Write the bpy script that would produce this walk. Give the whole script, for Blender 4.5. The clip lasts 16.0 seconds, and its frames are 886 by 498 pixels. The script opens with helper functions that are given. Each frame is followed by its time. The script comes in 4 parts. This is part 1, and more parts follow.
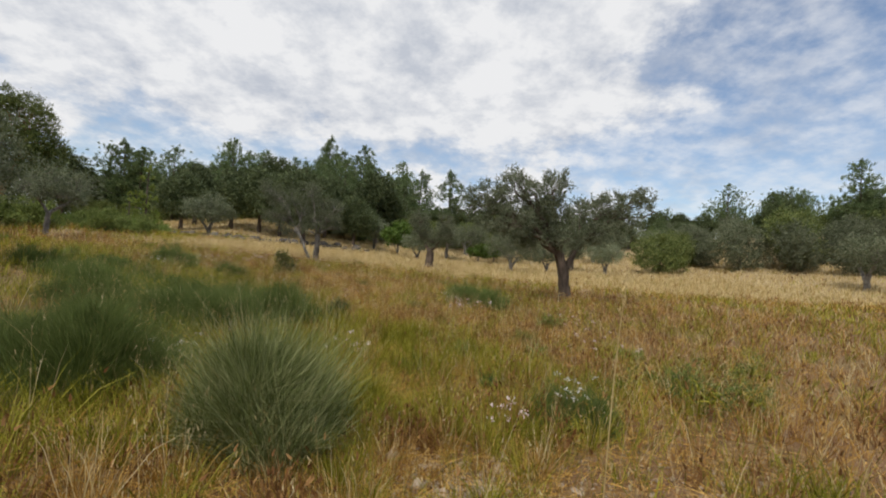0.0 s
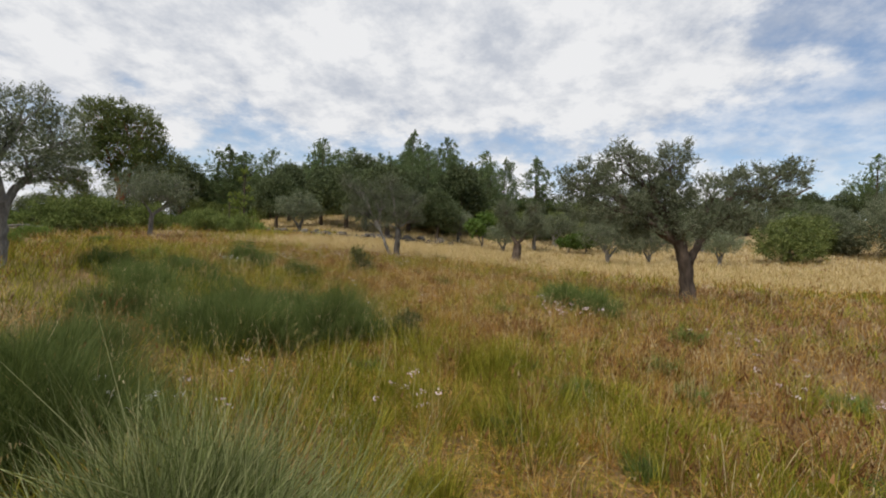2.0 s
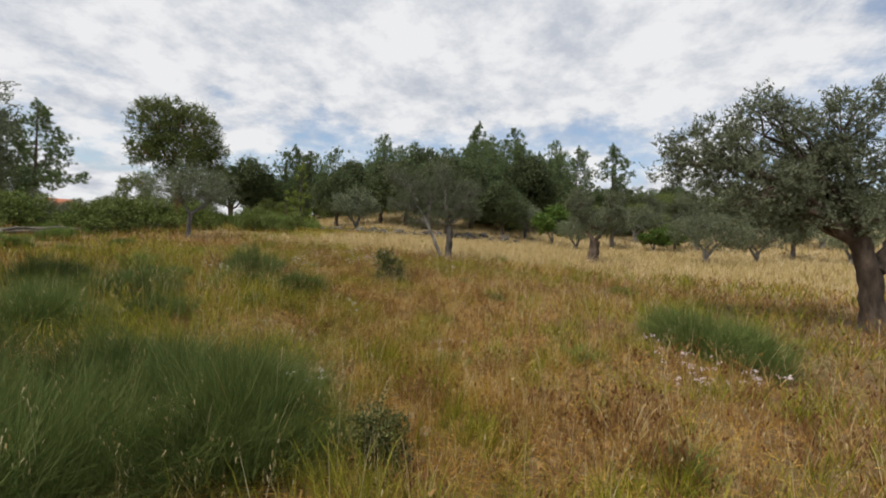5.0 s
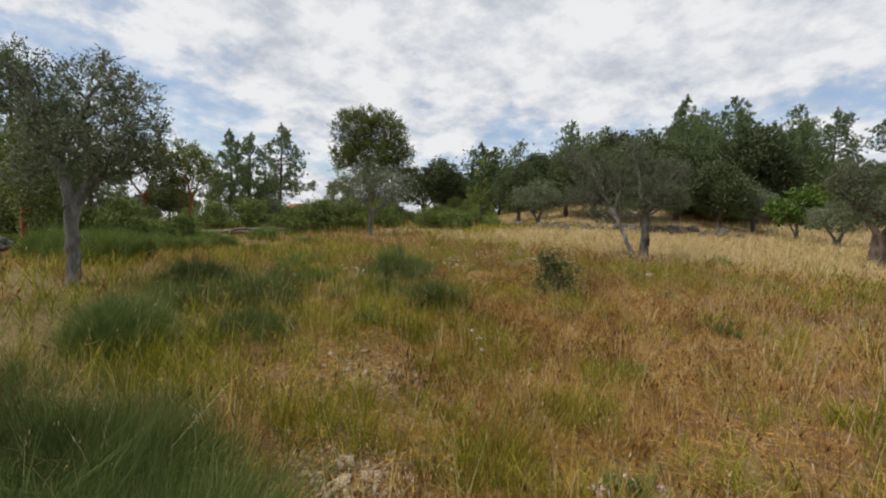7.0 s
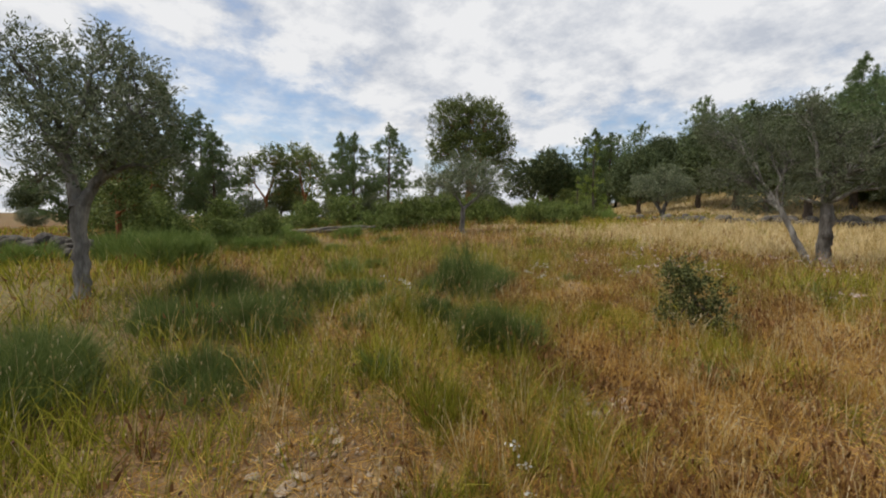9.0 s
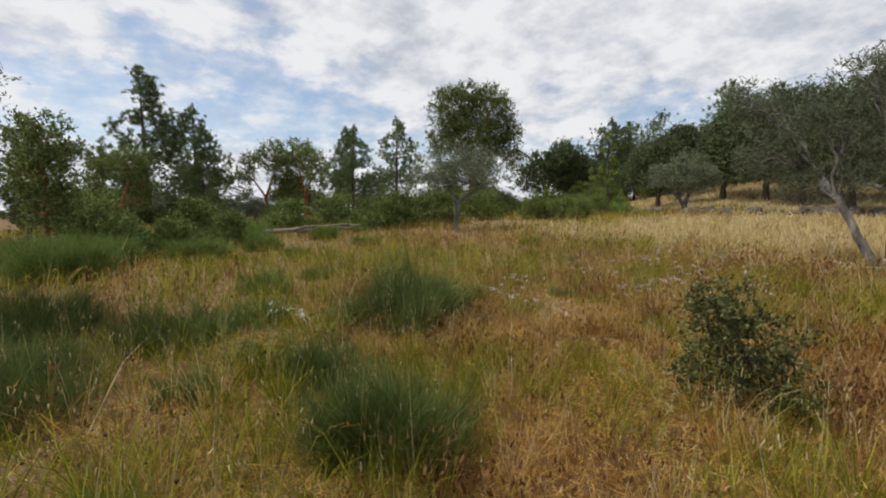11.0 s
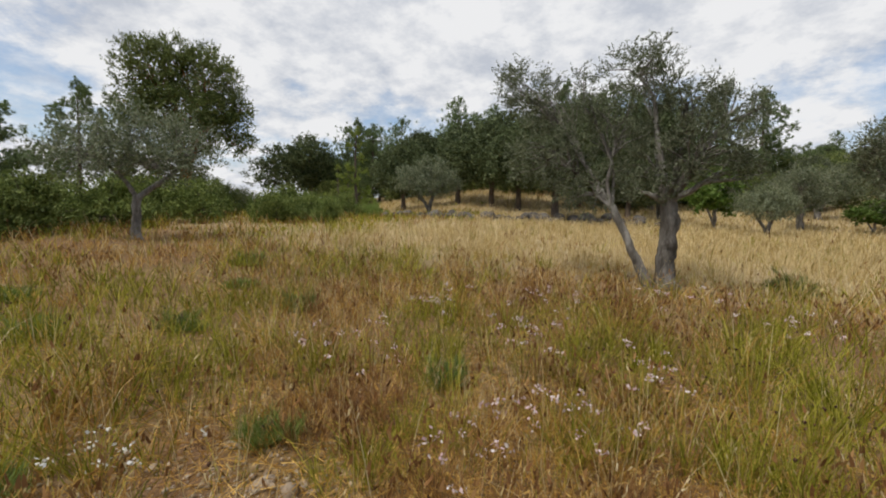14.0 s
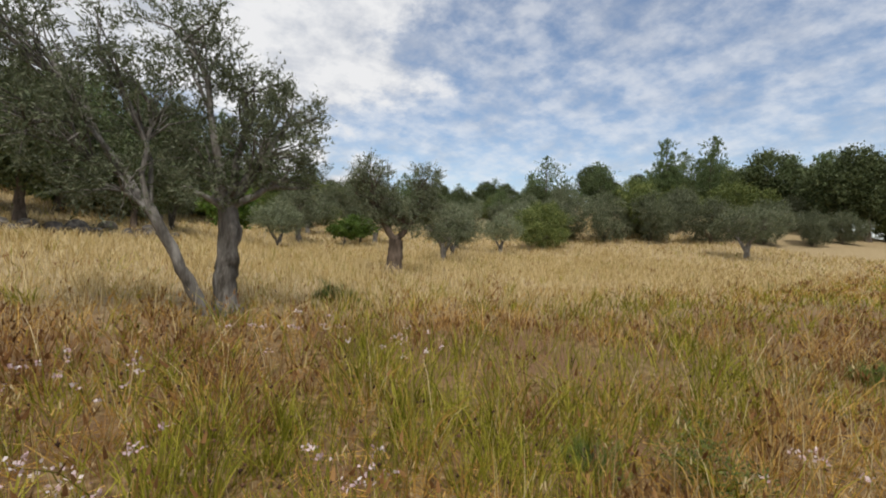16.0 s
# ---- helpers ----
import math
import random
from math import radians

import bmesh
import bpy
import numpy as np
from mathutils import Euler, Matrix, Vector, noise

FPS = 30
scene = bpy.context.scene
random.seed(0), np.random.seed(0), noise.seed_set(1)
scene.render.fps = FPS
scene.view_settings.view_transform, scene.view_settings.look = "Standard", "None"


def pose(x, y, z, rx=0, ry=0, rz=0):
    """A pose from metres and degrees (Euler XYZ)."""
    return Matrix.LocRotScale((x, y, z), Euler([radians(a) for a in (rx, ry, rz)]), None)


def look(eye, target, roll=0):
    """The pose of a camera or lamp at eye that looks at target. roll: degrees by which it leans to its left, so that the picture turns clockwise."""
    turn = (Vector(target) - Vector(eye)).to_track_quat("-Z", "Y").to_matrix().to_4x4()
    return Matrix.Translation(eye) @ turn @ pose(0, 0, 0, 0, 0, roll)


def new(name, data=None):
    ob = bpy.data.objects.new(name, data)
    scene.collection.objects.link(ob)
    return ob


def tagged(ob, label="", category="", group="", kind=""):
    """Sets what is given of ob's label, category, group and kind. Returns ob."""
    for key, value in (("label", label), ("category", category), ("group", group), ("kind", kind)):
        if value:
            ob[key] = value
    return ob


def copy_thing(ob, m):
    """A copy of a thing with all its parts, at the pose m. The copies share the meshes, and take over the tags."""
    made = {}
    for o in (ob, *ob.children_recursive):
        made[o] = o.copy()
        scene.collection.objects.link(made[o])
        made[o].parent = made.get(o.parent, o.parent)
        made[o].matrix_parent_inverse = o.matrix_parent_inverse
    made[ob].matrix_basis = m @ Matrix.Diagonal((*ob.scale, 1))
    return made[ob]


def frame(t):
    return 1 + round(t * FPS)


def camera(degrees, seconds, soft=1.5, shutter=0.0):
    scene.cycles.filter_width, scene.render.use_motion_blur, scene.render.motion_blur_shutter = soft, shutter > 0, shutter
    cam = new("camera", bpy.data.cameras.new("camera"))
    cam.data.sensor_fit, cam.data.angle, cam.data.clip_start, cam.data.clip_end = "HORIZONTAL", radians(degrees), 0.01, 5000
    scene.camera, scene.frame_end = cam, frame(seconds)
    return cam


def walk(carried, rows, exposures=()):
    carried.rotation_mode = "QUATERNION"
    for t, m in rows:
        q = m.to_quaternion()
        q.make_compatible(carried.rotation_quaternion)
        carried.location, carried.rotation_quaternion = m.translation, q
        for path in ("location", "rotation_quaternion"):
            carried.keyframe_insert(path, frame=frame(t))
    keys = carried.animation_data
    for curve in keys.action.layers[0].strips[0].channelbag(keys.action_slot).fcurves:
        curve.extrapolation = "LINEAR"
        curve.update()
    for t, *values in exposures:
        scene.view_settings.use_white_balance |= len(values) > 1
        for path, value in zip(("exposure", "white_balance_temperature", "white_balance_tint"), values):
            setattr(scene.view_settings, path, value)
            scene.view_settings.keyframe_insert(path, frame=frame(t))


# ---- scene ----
cam = camera(90.07, 16.0, 2.0)
PATH = [
    (0.0, pose(0.005, 0.002, 1.244, 91.34, -4.22, 0.71)),
    (0.5, pose(-0.069, 0.371, 1.232, 90.65, -4.12, 4.67)),
    (1.0, pose(-0.105, 0.911, 1.171, 89.98, -3.77, 9.11)),
    (1.5, pose(-0.184, 1.545, 1.234, 89.64, -3.69, 11.41)),
    (2.0, pose(-0.225, 2.087, 1.322, 89.58, -3.18, 11.69)),
    (2.5, pose(-0.227, 2.674, 1.342, 89.56, -2.88, 12.92)),
    (3.0, pose(-0.341, 3.269, 1.411, 89.30, -2.81, 13.37)),
    (5.5, pose(-0.747, 6.491, 1.528, 88.52, -2.52, 24.27)),
    (6.0, pose(-0.938, 7.122, 1.578, 88.37, -2.38, 29.12)),
    (6.5, pose(-1.128, 7.678, 1.546, 87.78, -2.18, 36.32)),
    (7.0, pose(-1.429, 8.378, 1.560, 87.06, -1.82, 44.61)),
    (7.5, pose(-1.701, 8.997, 1.566, 87.07, -1.47, 48.31)),
    (8.0, pose(-1.985, 9.522, 1.561, 86.87, -1.37, 53.56)),
    (8.5, pose(-2.405, 10.001, 1.576, 86.35, -1.20, 56.80)),
    (9.0, pose(-2.798, 10.527, 1.611, 86.12, -0.85, 58.84)),
    (11.5, pose(-4.653, 13.082, 1.658, 85.36, -0.12, 61.23)),
    (12.0, pose(-5.259, 13.504, 1.674, 85.13, -0.20, 61.44)),
    (12.5, pose(-5.861, 13.987, 1.701, 85.31, -0.20, 59.87)),
    (13.0, pose(-6.481, 14.596, 1.700, 85.28, -0.33, 53.61)),
    (13.5, pose(-6.866, 15.210, 1.722, 85.31, -0.43, 45.41)),
    (14.0, pose(-7.135, 15.854, 1.759, 85.87, -1.12, 29.35)),
    (14.5, pose(-7.293, 16.431, 1.776, 86.75, -1.63, 13.54)),
    (15.0, pose(-7.424, 16.881, 1.750, 87.82, -2.12, -5.47)),
    (15.5, pose(-7.606, 17.200, 1.692, 88.61, -2.16, -22.02)),
    (16.0, pose(-7.940, 17.596, 1.702, 89.22, -2.09, -29.17)),
]
walk(cam, PATH)

# ---- sky and sun ----
world = bpy.data.worlds.new("sky")
scene.world = world
world.use_nodes = True


def sky_nodes():
    nt = world.node_tree
    nt.nodes.clear()
    N, L = nt.nodes.new, nt.links.new

    def math_node(op, a, b=None, c=None):
        n = N("ShaderNodeMath")
        n.operation = op
        for i, v in enumerate((a, b, c)):
            if v is None:
                continue
            if isinstance(v, (int, float)):
                n.inputs[i].default_value = v
            else:
                L(v, n.inputs[i])
        return n.outputs[0]

    def noise_node(vec, scale, detail, rough, w=0.0):
        n = N("ShaderNodeTexNoise")
        n.noise_dimensions = "4D"
        L(vec, n.inputs["Vector"])
        n.inputs["W"].default_value = w
        n.inputs["Scale"].default_value = scale
        n.inputs["Detail"].default_value = detail
        n.inputs["Roughness"].default_value = rough
        return n.outputs[0]

    def steps(v, lo, hi):
        n = N("ShaderNodeMapRange")
        n.interpolation_type = "SMOOTHSTEP"
        L(v, n.inputs[0])
        n.inputs[1].default_value, n.inputs[2].default_value = lo, hi
        return n.outputs[0]

    tc = N("ShaderNodeTexCoord")
    sep = N("ShaderNodeSeparateXYZ")
    L(tc.outputs["Generated"], sep.inputs[0])
    up = math_node("ADD", math_node("MAXIMUM", sep.outputs[2], 0.0), 0.30)
    px, py = math_node("DIVIDE", sep.outputs[0], up), math_node("DIVIDE", sep.outputs[1], up)
    com = N("ShaderNodeCombineXYZ")
    L(px, com.inputs[0])
    L(py, com.inputs[1])
    big = noise_node(com.outputs[0], 0.8, 3, 0.5, 3.1)
    puff = noise_node(com.outputs[0], 4.6, 9, 0.62, 1.7)
    fine = noise_node(com.outputs[0], 9.0, 6, 0.6, 5.0)
    # clear sky opens towards the east and high up
    east = math_node("MULTIPLY", steps(sep.outputs[0], 0.15, 0.85), 0.36)
    cover = math_node("ADD", math_node("MULTIPLY", big, 0.62), math_node("MULTIPLY", puff, 0.42))
    cover = math_node("SUBTRACT", cover, east)
    # the cloud sheet breaks up low over the north-west
    low = math_node("MULTIPLY", steps(sep.outputs[2], 0.38, 0.20), steps(sep.outputs[2], 0.06, 0.16))
    cover = math_node("SUBTRACT", cover, math_node("MULTIPLY", low, 0.11))
    mask = steps(cover, 0.33, 0.47)
    # high veil that whitens the gaps
    mask = math_node("MAXIMUM", mask, math_node("MULTIPLY", steps(fine, 0.25, 0.7), 0.62))
    ramp = N("ShaderNodeValToRGB")
    L(math_node("ADD", math_node("MULTIPLY", puff, 0.72), math_node("MULTIPLY", fine, 0.28)), ramp.inputs[0])
    ramp.color_ramp.elements[0].position, ramp.color_ramp.elements[0].color = 0.40, (0.62, 0.66, 0.74, 1)
    ramp.color_ramp.elements[1].position, ramp.color_ramp.elements[1].color = 0.55, (0.98, 0.985, 1.0, 1)
    sky = N("ShaderNodeTexSky")
    sky.sky_type, sky.sun_disc = "NISHITA", False
    sky.sun_elevation, sky.sun_rotation = radians(58), radians(205)
    clear, cloud, mix, out = N("ShaderNodeBackground"), N("ShaderNodeBackground"), N("ShaderNodeMixShader"), N("ShaderNodeOutputWorld")
    L(sky.outputs[0], clear.inputs[0])
    clear.inputs[1].default_value = 0.14
    L(ramp.outputs[0], cloud.inputs[0])
    cloud.inputs[1].default_value = 0.86
    L(mask, mix.inputs[0])
    L(clear.outputs[0], mix.inputs[1])
    L(cloud.outputs[0], mix.inputs[2])
    L(mix.outputs[0], out.inputs[0])


sky_nodes()
sun = new("sun", bpy.data.lights.new("sun", "SUN"))
sun.data.energy, sun.data.angle, sun.data.color = 2.9, radians(4), (1.0, 0.96, 0.91)
sun.matrix_world = look((-0.22 * 40, -0.48 * 40, 0.85 * 40), (0, 0, 0))

# ---- materials ----


def material(name):
    m = bpy.data.materials.new(name)
    m.use_nodes = True
    m.node_tree.nodes.clear()
    return m, m.node_tree.nodes.new, m.node_tree.links.new


def ramp_node(N, stops):
    r = N("ShaderNodeValToRGB")
    while len(r.color_ramp.elements) < len(stops):
        r.color_ramp.elements.new(0.5)
    for e, (p, c) in zip(r.color_ramp.elements, stops):
        e.position, e.color = p, (*c, 1)
    return r


def leaf_material(name, dark, mid, light, glow=0.3, rough=0.6, patch=0.25):
    """Thin leaves: colour varies leaf by leaf and in larger patches, some light passes through."""
    m, N, L = material(name)
    geo, tc, obj = N("ShaderNodeNewGeometry"), N("ShaderNodeTexCoord"), N("ShaderNodeObjectInfo")
    noi = N("ShaderNodeTexNoise")
    noi.inputs["Scale"].default_value, noi.inputs["Detail"].default_value = 0.8, 3
    L(tc.outputs["Object"], noi.inputs["Vector"])
    a = N("ShaderNodeMath")
    a.operation = "MULTIPLY_ADD"
    L(noi.outputs[0], a.inputs[0])
    a.inputs[1].default_value, a.inputs[2].default_value = patch * 2.4, -patch * 1.2
    tuft = N("ShaderNodeTexNoise")
    tuft.inputs["Scale"].default_value, tuft.inputs["Detail"].default_value = 5.5, 2
    L(tc.outputs["Object"], tuft.inputs["Vector"])
    e = N("ShaderNodeMath")
    e.operation = "MULTIPLY_ADD"
    L(tuft.outputs[0], e.inputs[0])
    e.inputs[1].default_value = patch * 3.0
    L(a.outputs[0], e.inputs[2])
    g = N("ShaderNodeMath")
    g.operation = "MULTIPLY_ADD"
    L(geo.outputs["Random Per Island"], g.inputs[0])
    g.inputs[1].default_value, g.inputs[2].default_value = 1.05, -0.04 - patch * 1.5
    b = N("ShaderNodeMath")
    b.operation = "ADD"
    L(g.outputs[0], b.inputs[0])
    L(e.outputs[0], b.inputs[1])
    r = ramp_node(N, [(0.0, dark), (0.5, mid), (1.0, light)])
    L(b.outputs[0], r.inputs[0])
    hs = N("ShaderNodeHueSaturation")
    L(r.outputs[0], hs.inputs["Color"])
    v = N("ShaderNodeMath")
    v.operation = "MULTIPLY_ADD"
    L(obj.outputs["Random"], v.inputs[0])
    v.inputs[1].default_value, v.inputs[2].default_value = 0.3, 0.85
    L(v.outputs[0], hs.inputs["Value"])
    p, t, mx, o = N("ShaderNodeBsdfPrincipled"), N("ShaderNodeBsdfTranslucent"), N("ShaderNodeMixShader"), N("ShaderNodeOutputMaterial")
    L(hs.outputs[0], p.inputs["Base Color"])
    p.inputs["Roughness"].default_value = rough
    p.inputs["Specular IOR Level"].default_value = 0.12
    L(hs.outputs[0], t.inputs[0])
    mx.inputs[0].default_value = glow
    L(p.outputs[0], mx.inputs[1])
    L(t.outputs[0], mx.inputs[2])
    L(mx.outputs[0], o.inputs[0])
    return m


def rough_material(name, stops, scale=6.0, bump=0.4, rough=0.9, stretch=(1, 1, 1), fine=40.0):
    """Bark, stone and wood: two scales of noise for colour and relief."""
    m, N, L = material(name)
    tc, mp, n1, n2 = N("ShaderNodeTexCoord"), N("ShaderNodeMapping"), N("ShaderNodeTexNoise"), N("ShaderNodeTexNoise")
    obj = N("ShaderNodeObjectInfo")
    mp.inputs["Scale"].default_value = stretch
    L(tc.outputs["Object"], mp.inputs[0])
    for n, s in ((n1, scale), (n2, fine)):
        n.inputs["Scale"].default_value, n.inputs["Detail"].default_value = s, 6
        L(mp.outputs[0], n.inputs["Vector"])
    a = N("ShaderNodeMath")
    a.operation = "MULTIPLY_ADD"
    L(n2.outputs[0], a.inputs[0])
    a.inputs[1].default_value = 0.35
    L(n1.outputs[0], a.inputs[2])
    c = N("ShaderNodeMath")
    c.operation = "MULTIPLY_ADD"
    L(obj.outputs["Random"], c.inputs[0])
    c.inputs[1].default_value = 0.16
    L(a.outputs[0], c.inputs[2])
    d = N("ShaderNodeMath")
    d.operation = "SUBTRACT"
    L(c.outputs[0], d.inputs[0])
    d.inputs[1].default_value = 0.25
    r = ramp_node(N, stops)
    L(d.outputs[0], r.inputs[0])
    bp, p, o = N("ShaderNodeBump"), N("ShaderNodeBsdfPrincipled"), N("ShaderNodeOutputMaterial")
    bp.inputs["Strength"].default_value, bp.inputs["Distance"].default_value = bump, 0.03
    L(a.outputs[0], bp.inputs["Height"])
    L(r.outputs[0], p.inputs["Base Color"])
    L(bp.outputs[0], p.inputs["Normal"])
    p.inputs["Roughness"].default_value = rough
    p.inputs["Specular IOR Level"].default_value = 0.2
    L(p.outputs[0], o.inputs[0])
    return m


MAT = {
    "olive_leaf": leaf_material("olive_leaf", (0.074, 0.088, 0.044), (0.142, 0.160, 0.087), (0.212, 0.223, 0.150), 0.25, 0.55),
    "olive_grey": leaf_material("olive_leaf_grey", (0.108, 0.128, 0.063), (0.195, 0.223, 0.126), (0.330, 0.357, 0.239), 0.25, 0.55),
    "oak_leaf": leaf_material("oak_leaf", (0.072, 0.099, 0.026), (0.146, 0.179, 0.053), (0.267, 0.295, 0.096), 0.22, 0.45),
    "dark_leaf": leaf_material("holm_oak_leaf", (0.048, 0.067, 0.026), (0.089, 0.112, 0.047), (0.158, 0.185, 0.083), 0.2, 0.45),
    "pine": leaf_material("pine_needle", (0.078, 0.118, 0.043), (0.134, 0.181, 0.074), (0.231, 0.285, 0.123), 0.2, 0.55),
    "young_pine": leaf_material("young_pine_needle", (0.12, 0.165, 0.025), (0.21, 0.26, 0.05), (0.32, 0.37, 0.10), 0.25, 0.6),
    "shrub_leaf": leaf_material("shrub_leaf", (0.072, 0.098, 0.024), (0.137, 0.176, 0.043), (0.247, 0.286, 0.084), 0.25, 0.55),
    "fig_leaf": leaf_material("fig_leaf", (0.057, 0.101, 0.015), (0.104, 0.173, 0.030), (0.190, 0.252, 0.070), 0.35, 0.45),
    "broom": leaf_material("broom_twig", (0.060, 0.088, 0.020), (0.112, 0.151, 0.036), (0.219, 0.253, 0.083), 0.25, 0.6),
    "broom_light": leaf_material("shrub_twig", (0.100, 0.147, 0.029), (0.161, 0.223, 0.050), (0.261, 0.316, 0.090), 0.2, 0.6),
    "tussock": leaf_material("tussock_blade", (0.080, 0.104, 0.028), (0.207, 0.244, 0.078), (0.468, 0.471, 0.230), 0.25, 0.6),
    "sapling_leaf": leaf_material("sapling_leaf", (0.054, 0.065, 0.02), (0.109, 0.12, 0.038), (0.276, 0.268, 0.098), 0.15, 0.55),
    "grass_green": leaf_material("green_grass", (0.109, 0.118, 0.009), (0.241, 0.235, 0.023), (0.477, 0.429, 0.066), 0.35, 0.7, 0.35),
    "grass_dry": leaf_material("dry_grass", (0.221, 0.111, 0.022), (0.442, 0.252, 0.053), (0.704, 0.461, 0.138), 0.3, 0.8, 0.35),
    "grass_pale": leaf_material("pale_tall_grass", (0.331, 0.235, 0.08), (0.545, 0.417, 0.19), (0.719, 0.598, 0.36), 0.3, 0.8, 0.3),
    "weed": leaf_material("brown_weed", (0.109, 0.049, 0.016), (0.232, 0.113, 0.042), (0.372, 0.213, 0.082), 0.2, 0.8, 0.35),
    "pink": leaf_material("pink_petal", (0.60, 0.40, 0.42), (0.74, 0.59, 0.58), (0.84, 0.77, 0.73), 0.3, 0.6),
    "seed": leaf_material("dark_seed_head", (0.035, 0.018, 0.012), (0.075, 0.038, 0.024), (0.14, 0.075, 0.045), 0.1, 0.8),
    "white": leaf_material("white_petal", (0.55, 0.52, 0.44), (0.70, 0.68, 0.60), (0.80, 0.79, 0.74), 0.3, 0.6),
    "bark": rough_material("olive_bark", [(0.3, (0.06, 0.052, 0.042)), (0.5, (0.16, 0.145, 0.125)), (0.75, (0.34, 0.32, 0.285))], 7, 0.9, 0.9, (1, 1, 0.3)),
    "bark_dark": rough_material("oak_bark", [(0.3, (0.05, 0.038, 0.028)), (0.7, (0.16, 0.12, 0.09))], 7, 0.9, 0.9, (1, 1, 0.3)),
    "bark_red": rough_material("stripped_cork_bark", [(0.3, (0.16, 0.06, 0.025)), (0.7, (0.36, 0.15, 0.06))], 6, 0.6, 0.9, (1, 1, 0.3)),
    "stone": rough_material("field_stone", [(0.25, (0.20, 0.15, 0.10)), (0.5, (0.38, 0.30, 0.21)), (0.8, (0.56, 0.47, 0.36))], 9, 0.5),
    "stone_dark": rough_material("lichened_stone", [(0.25, (0.05, 0.042, 0.035)), (0.55, (0.11, 0.095, 0.078)), (0.85, (0.21, 0.19, 0.155))], 5, 0.6),
    "plaster": rough_material("white_plaster", [(0.3, (0.66, 0.64, 0.60)), (0.7, (0.80, 0.79, 0.76))], 3, 0.1),
    "roof_tile": rough_material("red_roof_tile", [(0.3, (0.30, 0.10, 0.055)), (0.7, (0.45, 0.18, 0.10))], 5, 0.4),
    "log": rough_material("weathered_wood", [(0.3, (0.12, 0.105, 0.085)), (0.7, (0.29, 0.26, 0.215))], 8, 0.5, 0.9, (0.2, 1, 1)),
}


def ground_material():
    m, N, L = material("dry_meadow_soil")
    tc = N("ShaderNodeTexCoord")
    fac = []
    for s, d in ((0.09, 4), (0.9, 6), (14.0, 6), (60.0, 4)):
        n = N("ShaderNodeTexNoise")
        n.inputs["Scale"].default_value, n.inputs["Detail"].default_value = s, d
        L(tc.outputs["Object"], n.inputs["Vector"])
        fac.append(n.outputs[0])
    straw = ramp_node(N, [(0.3, (0.075, 0.046, 0.02)), (0.5, (0.18, 0.115, 0.052)), (0.72, (0.36, 0.255, 0.13))])
    L(fac[2], straw.inputs[0])
    soil = ramp_node(N, [(0.3, (0.08, 0.045, 0.022)), (0.6, (0.22, 0.13, 0.068)), (0.8, (0.40, 0.29, 0.18))])
    L(fac[3], soil.inputs[0])
    green = ramp_node(N, [(0.3, (0.07, 0.075, 0.025)), (0.7, (0.19, 0.18, 0.07))])
    L(fac[2], green.inputs[0])
    m1, m2 = N("ShaderNodeMixRGB"), N("ShaderNodeMixRGB")
    k1, k2 = ramp_node(N, [(0.45, (0, 0, 0)), (0.6, (1, 1, 1))]), ramp_node(N, [(0.5, (0, 0, 0)), (0.68, (0.75, 0.75, 0.75))])
    L(fac[1], k1.inputs[0])
    L(fac[0], k2.inputs[0])
    L(k1.outputs[0], m1.inputs[0])
    L(straw.outputs[0], m1.inputs[1])
    L(soil.outputs[0], m1.inputs[2])
    L(k2.outputs[0], m2.inputs[0])
    L(m1.outputs[0], m2.inputs[1])
    L(green.outputs[0], m2.inputs[2])
    # pale thatch of tall grass in the upper meadow
    sep, edge, step, m3 = N("ShaderNodeSeparateXYZ"), N("ShaderNodeMath"), N("ShaderNodeMapRange"), N("ShaderNodeMixRGB")
    L(tc.outputs["Object"], sep.inputs[0])
    edge.operation = "MULTIPLY_ADD"
    L(fac[1], edge.inputs[0])
    edge.inputs[1].default_value = 5.0
    L(sep.outputs[1], edge.inputs[2])
    L(edge.outputs[0], step.inputs[0])
    step.inputs[1].default_value, step.inputs[2].default_value = 26.0, 30.0
    stop, both = N("ShaderNodeMapRange"), N("ShaderNodeMath")
    L(edge.outputs[0], stop.inputs[0])
    stop.inputs[1].default_value, stop.inputs[2].default_value = 92.0, 84.0
    both.operation = "MULTIPLY"
    L(step.outputs[0], both.inputs[0])
    L(stop.outputs[0], both.inputs[1])
    thatch = ramp_node(N, [(0.3, (0.20, 0.14, 0.066)), (0.5, (0.33, 0.25, 0.135)), (0.72, (0.47, 0.375, 0.225))])
    L(fac[2], thatch.inputs[0])
    L(both.outputs[0], m3.inputs[0])
    L(m2.outputs[0], m3.inputs[1])
    L(thatch.outputs[0], m3.inputs[2])
    bp, p, o = N("ShaderNodeBump"), N("ShaderNodeBsdfPrincipled"), N("ShaderNodeOutputMaterial")
    bp.inputs["Strength"].default_value, bp.inputs["Distance"].default_value = 0.8, 0.04
    L(fac[2], bp.inputs["Height"])
    L(m3.outputs[0], p.inputs["Base Color"])
    L(bp.outputs[0], p.inputs["Normal"])
    p.inputs["Roughness"].default_value = 0.95
    p.inputs["Specular IOR Level"].default_value = 0.1
    L(p.outputs[0], o.inputs[0])
    return m


MAT["ground"] = ground_material()

# ---- shape helpers ----
RNG = np.random.default_rng(7)


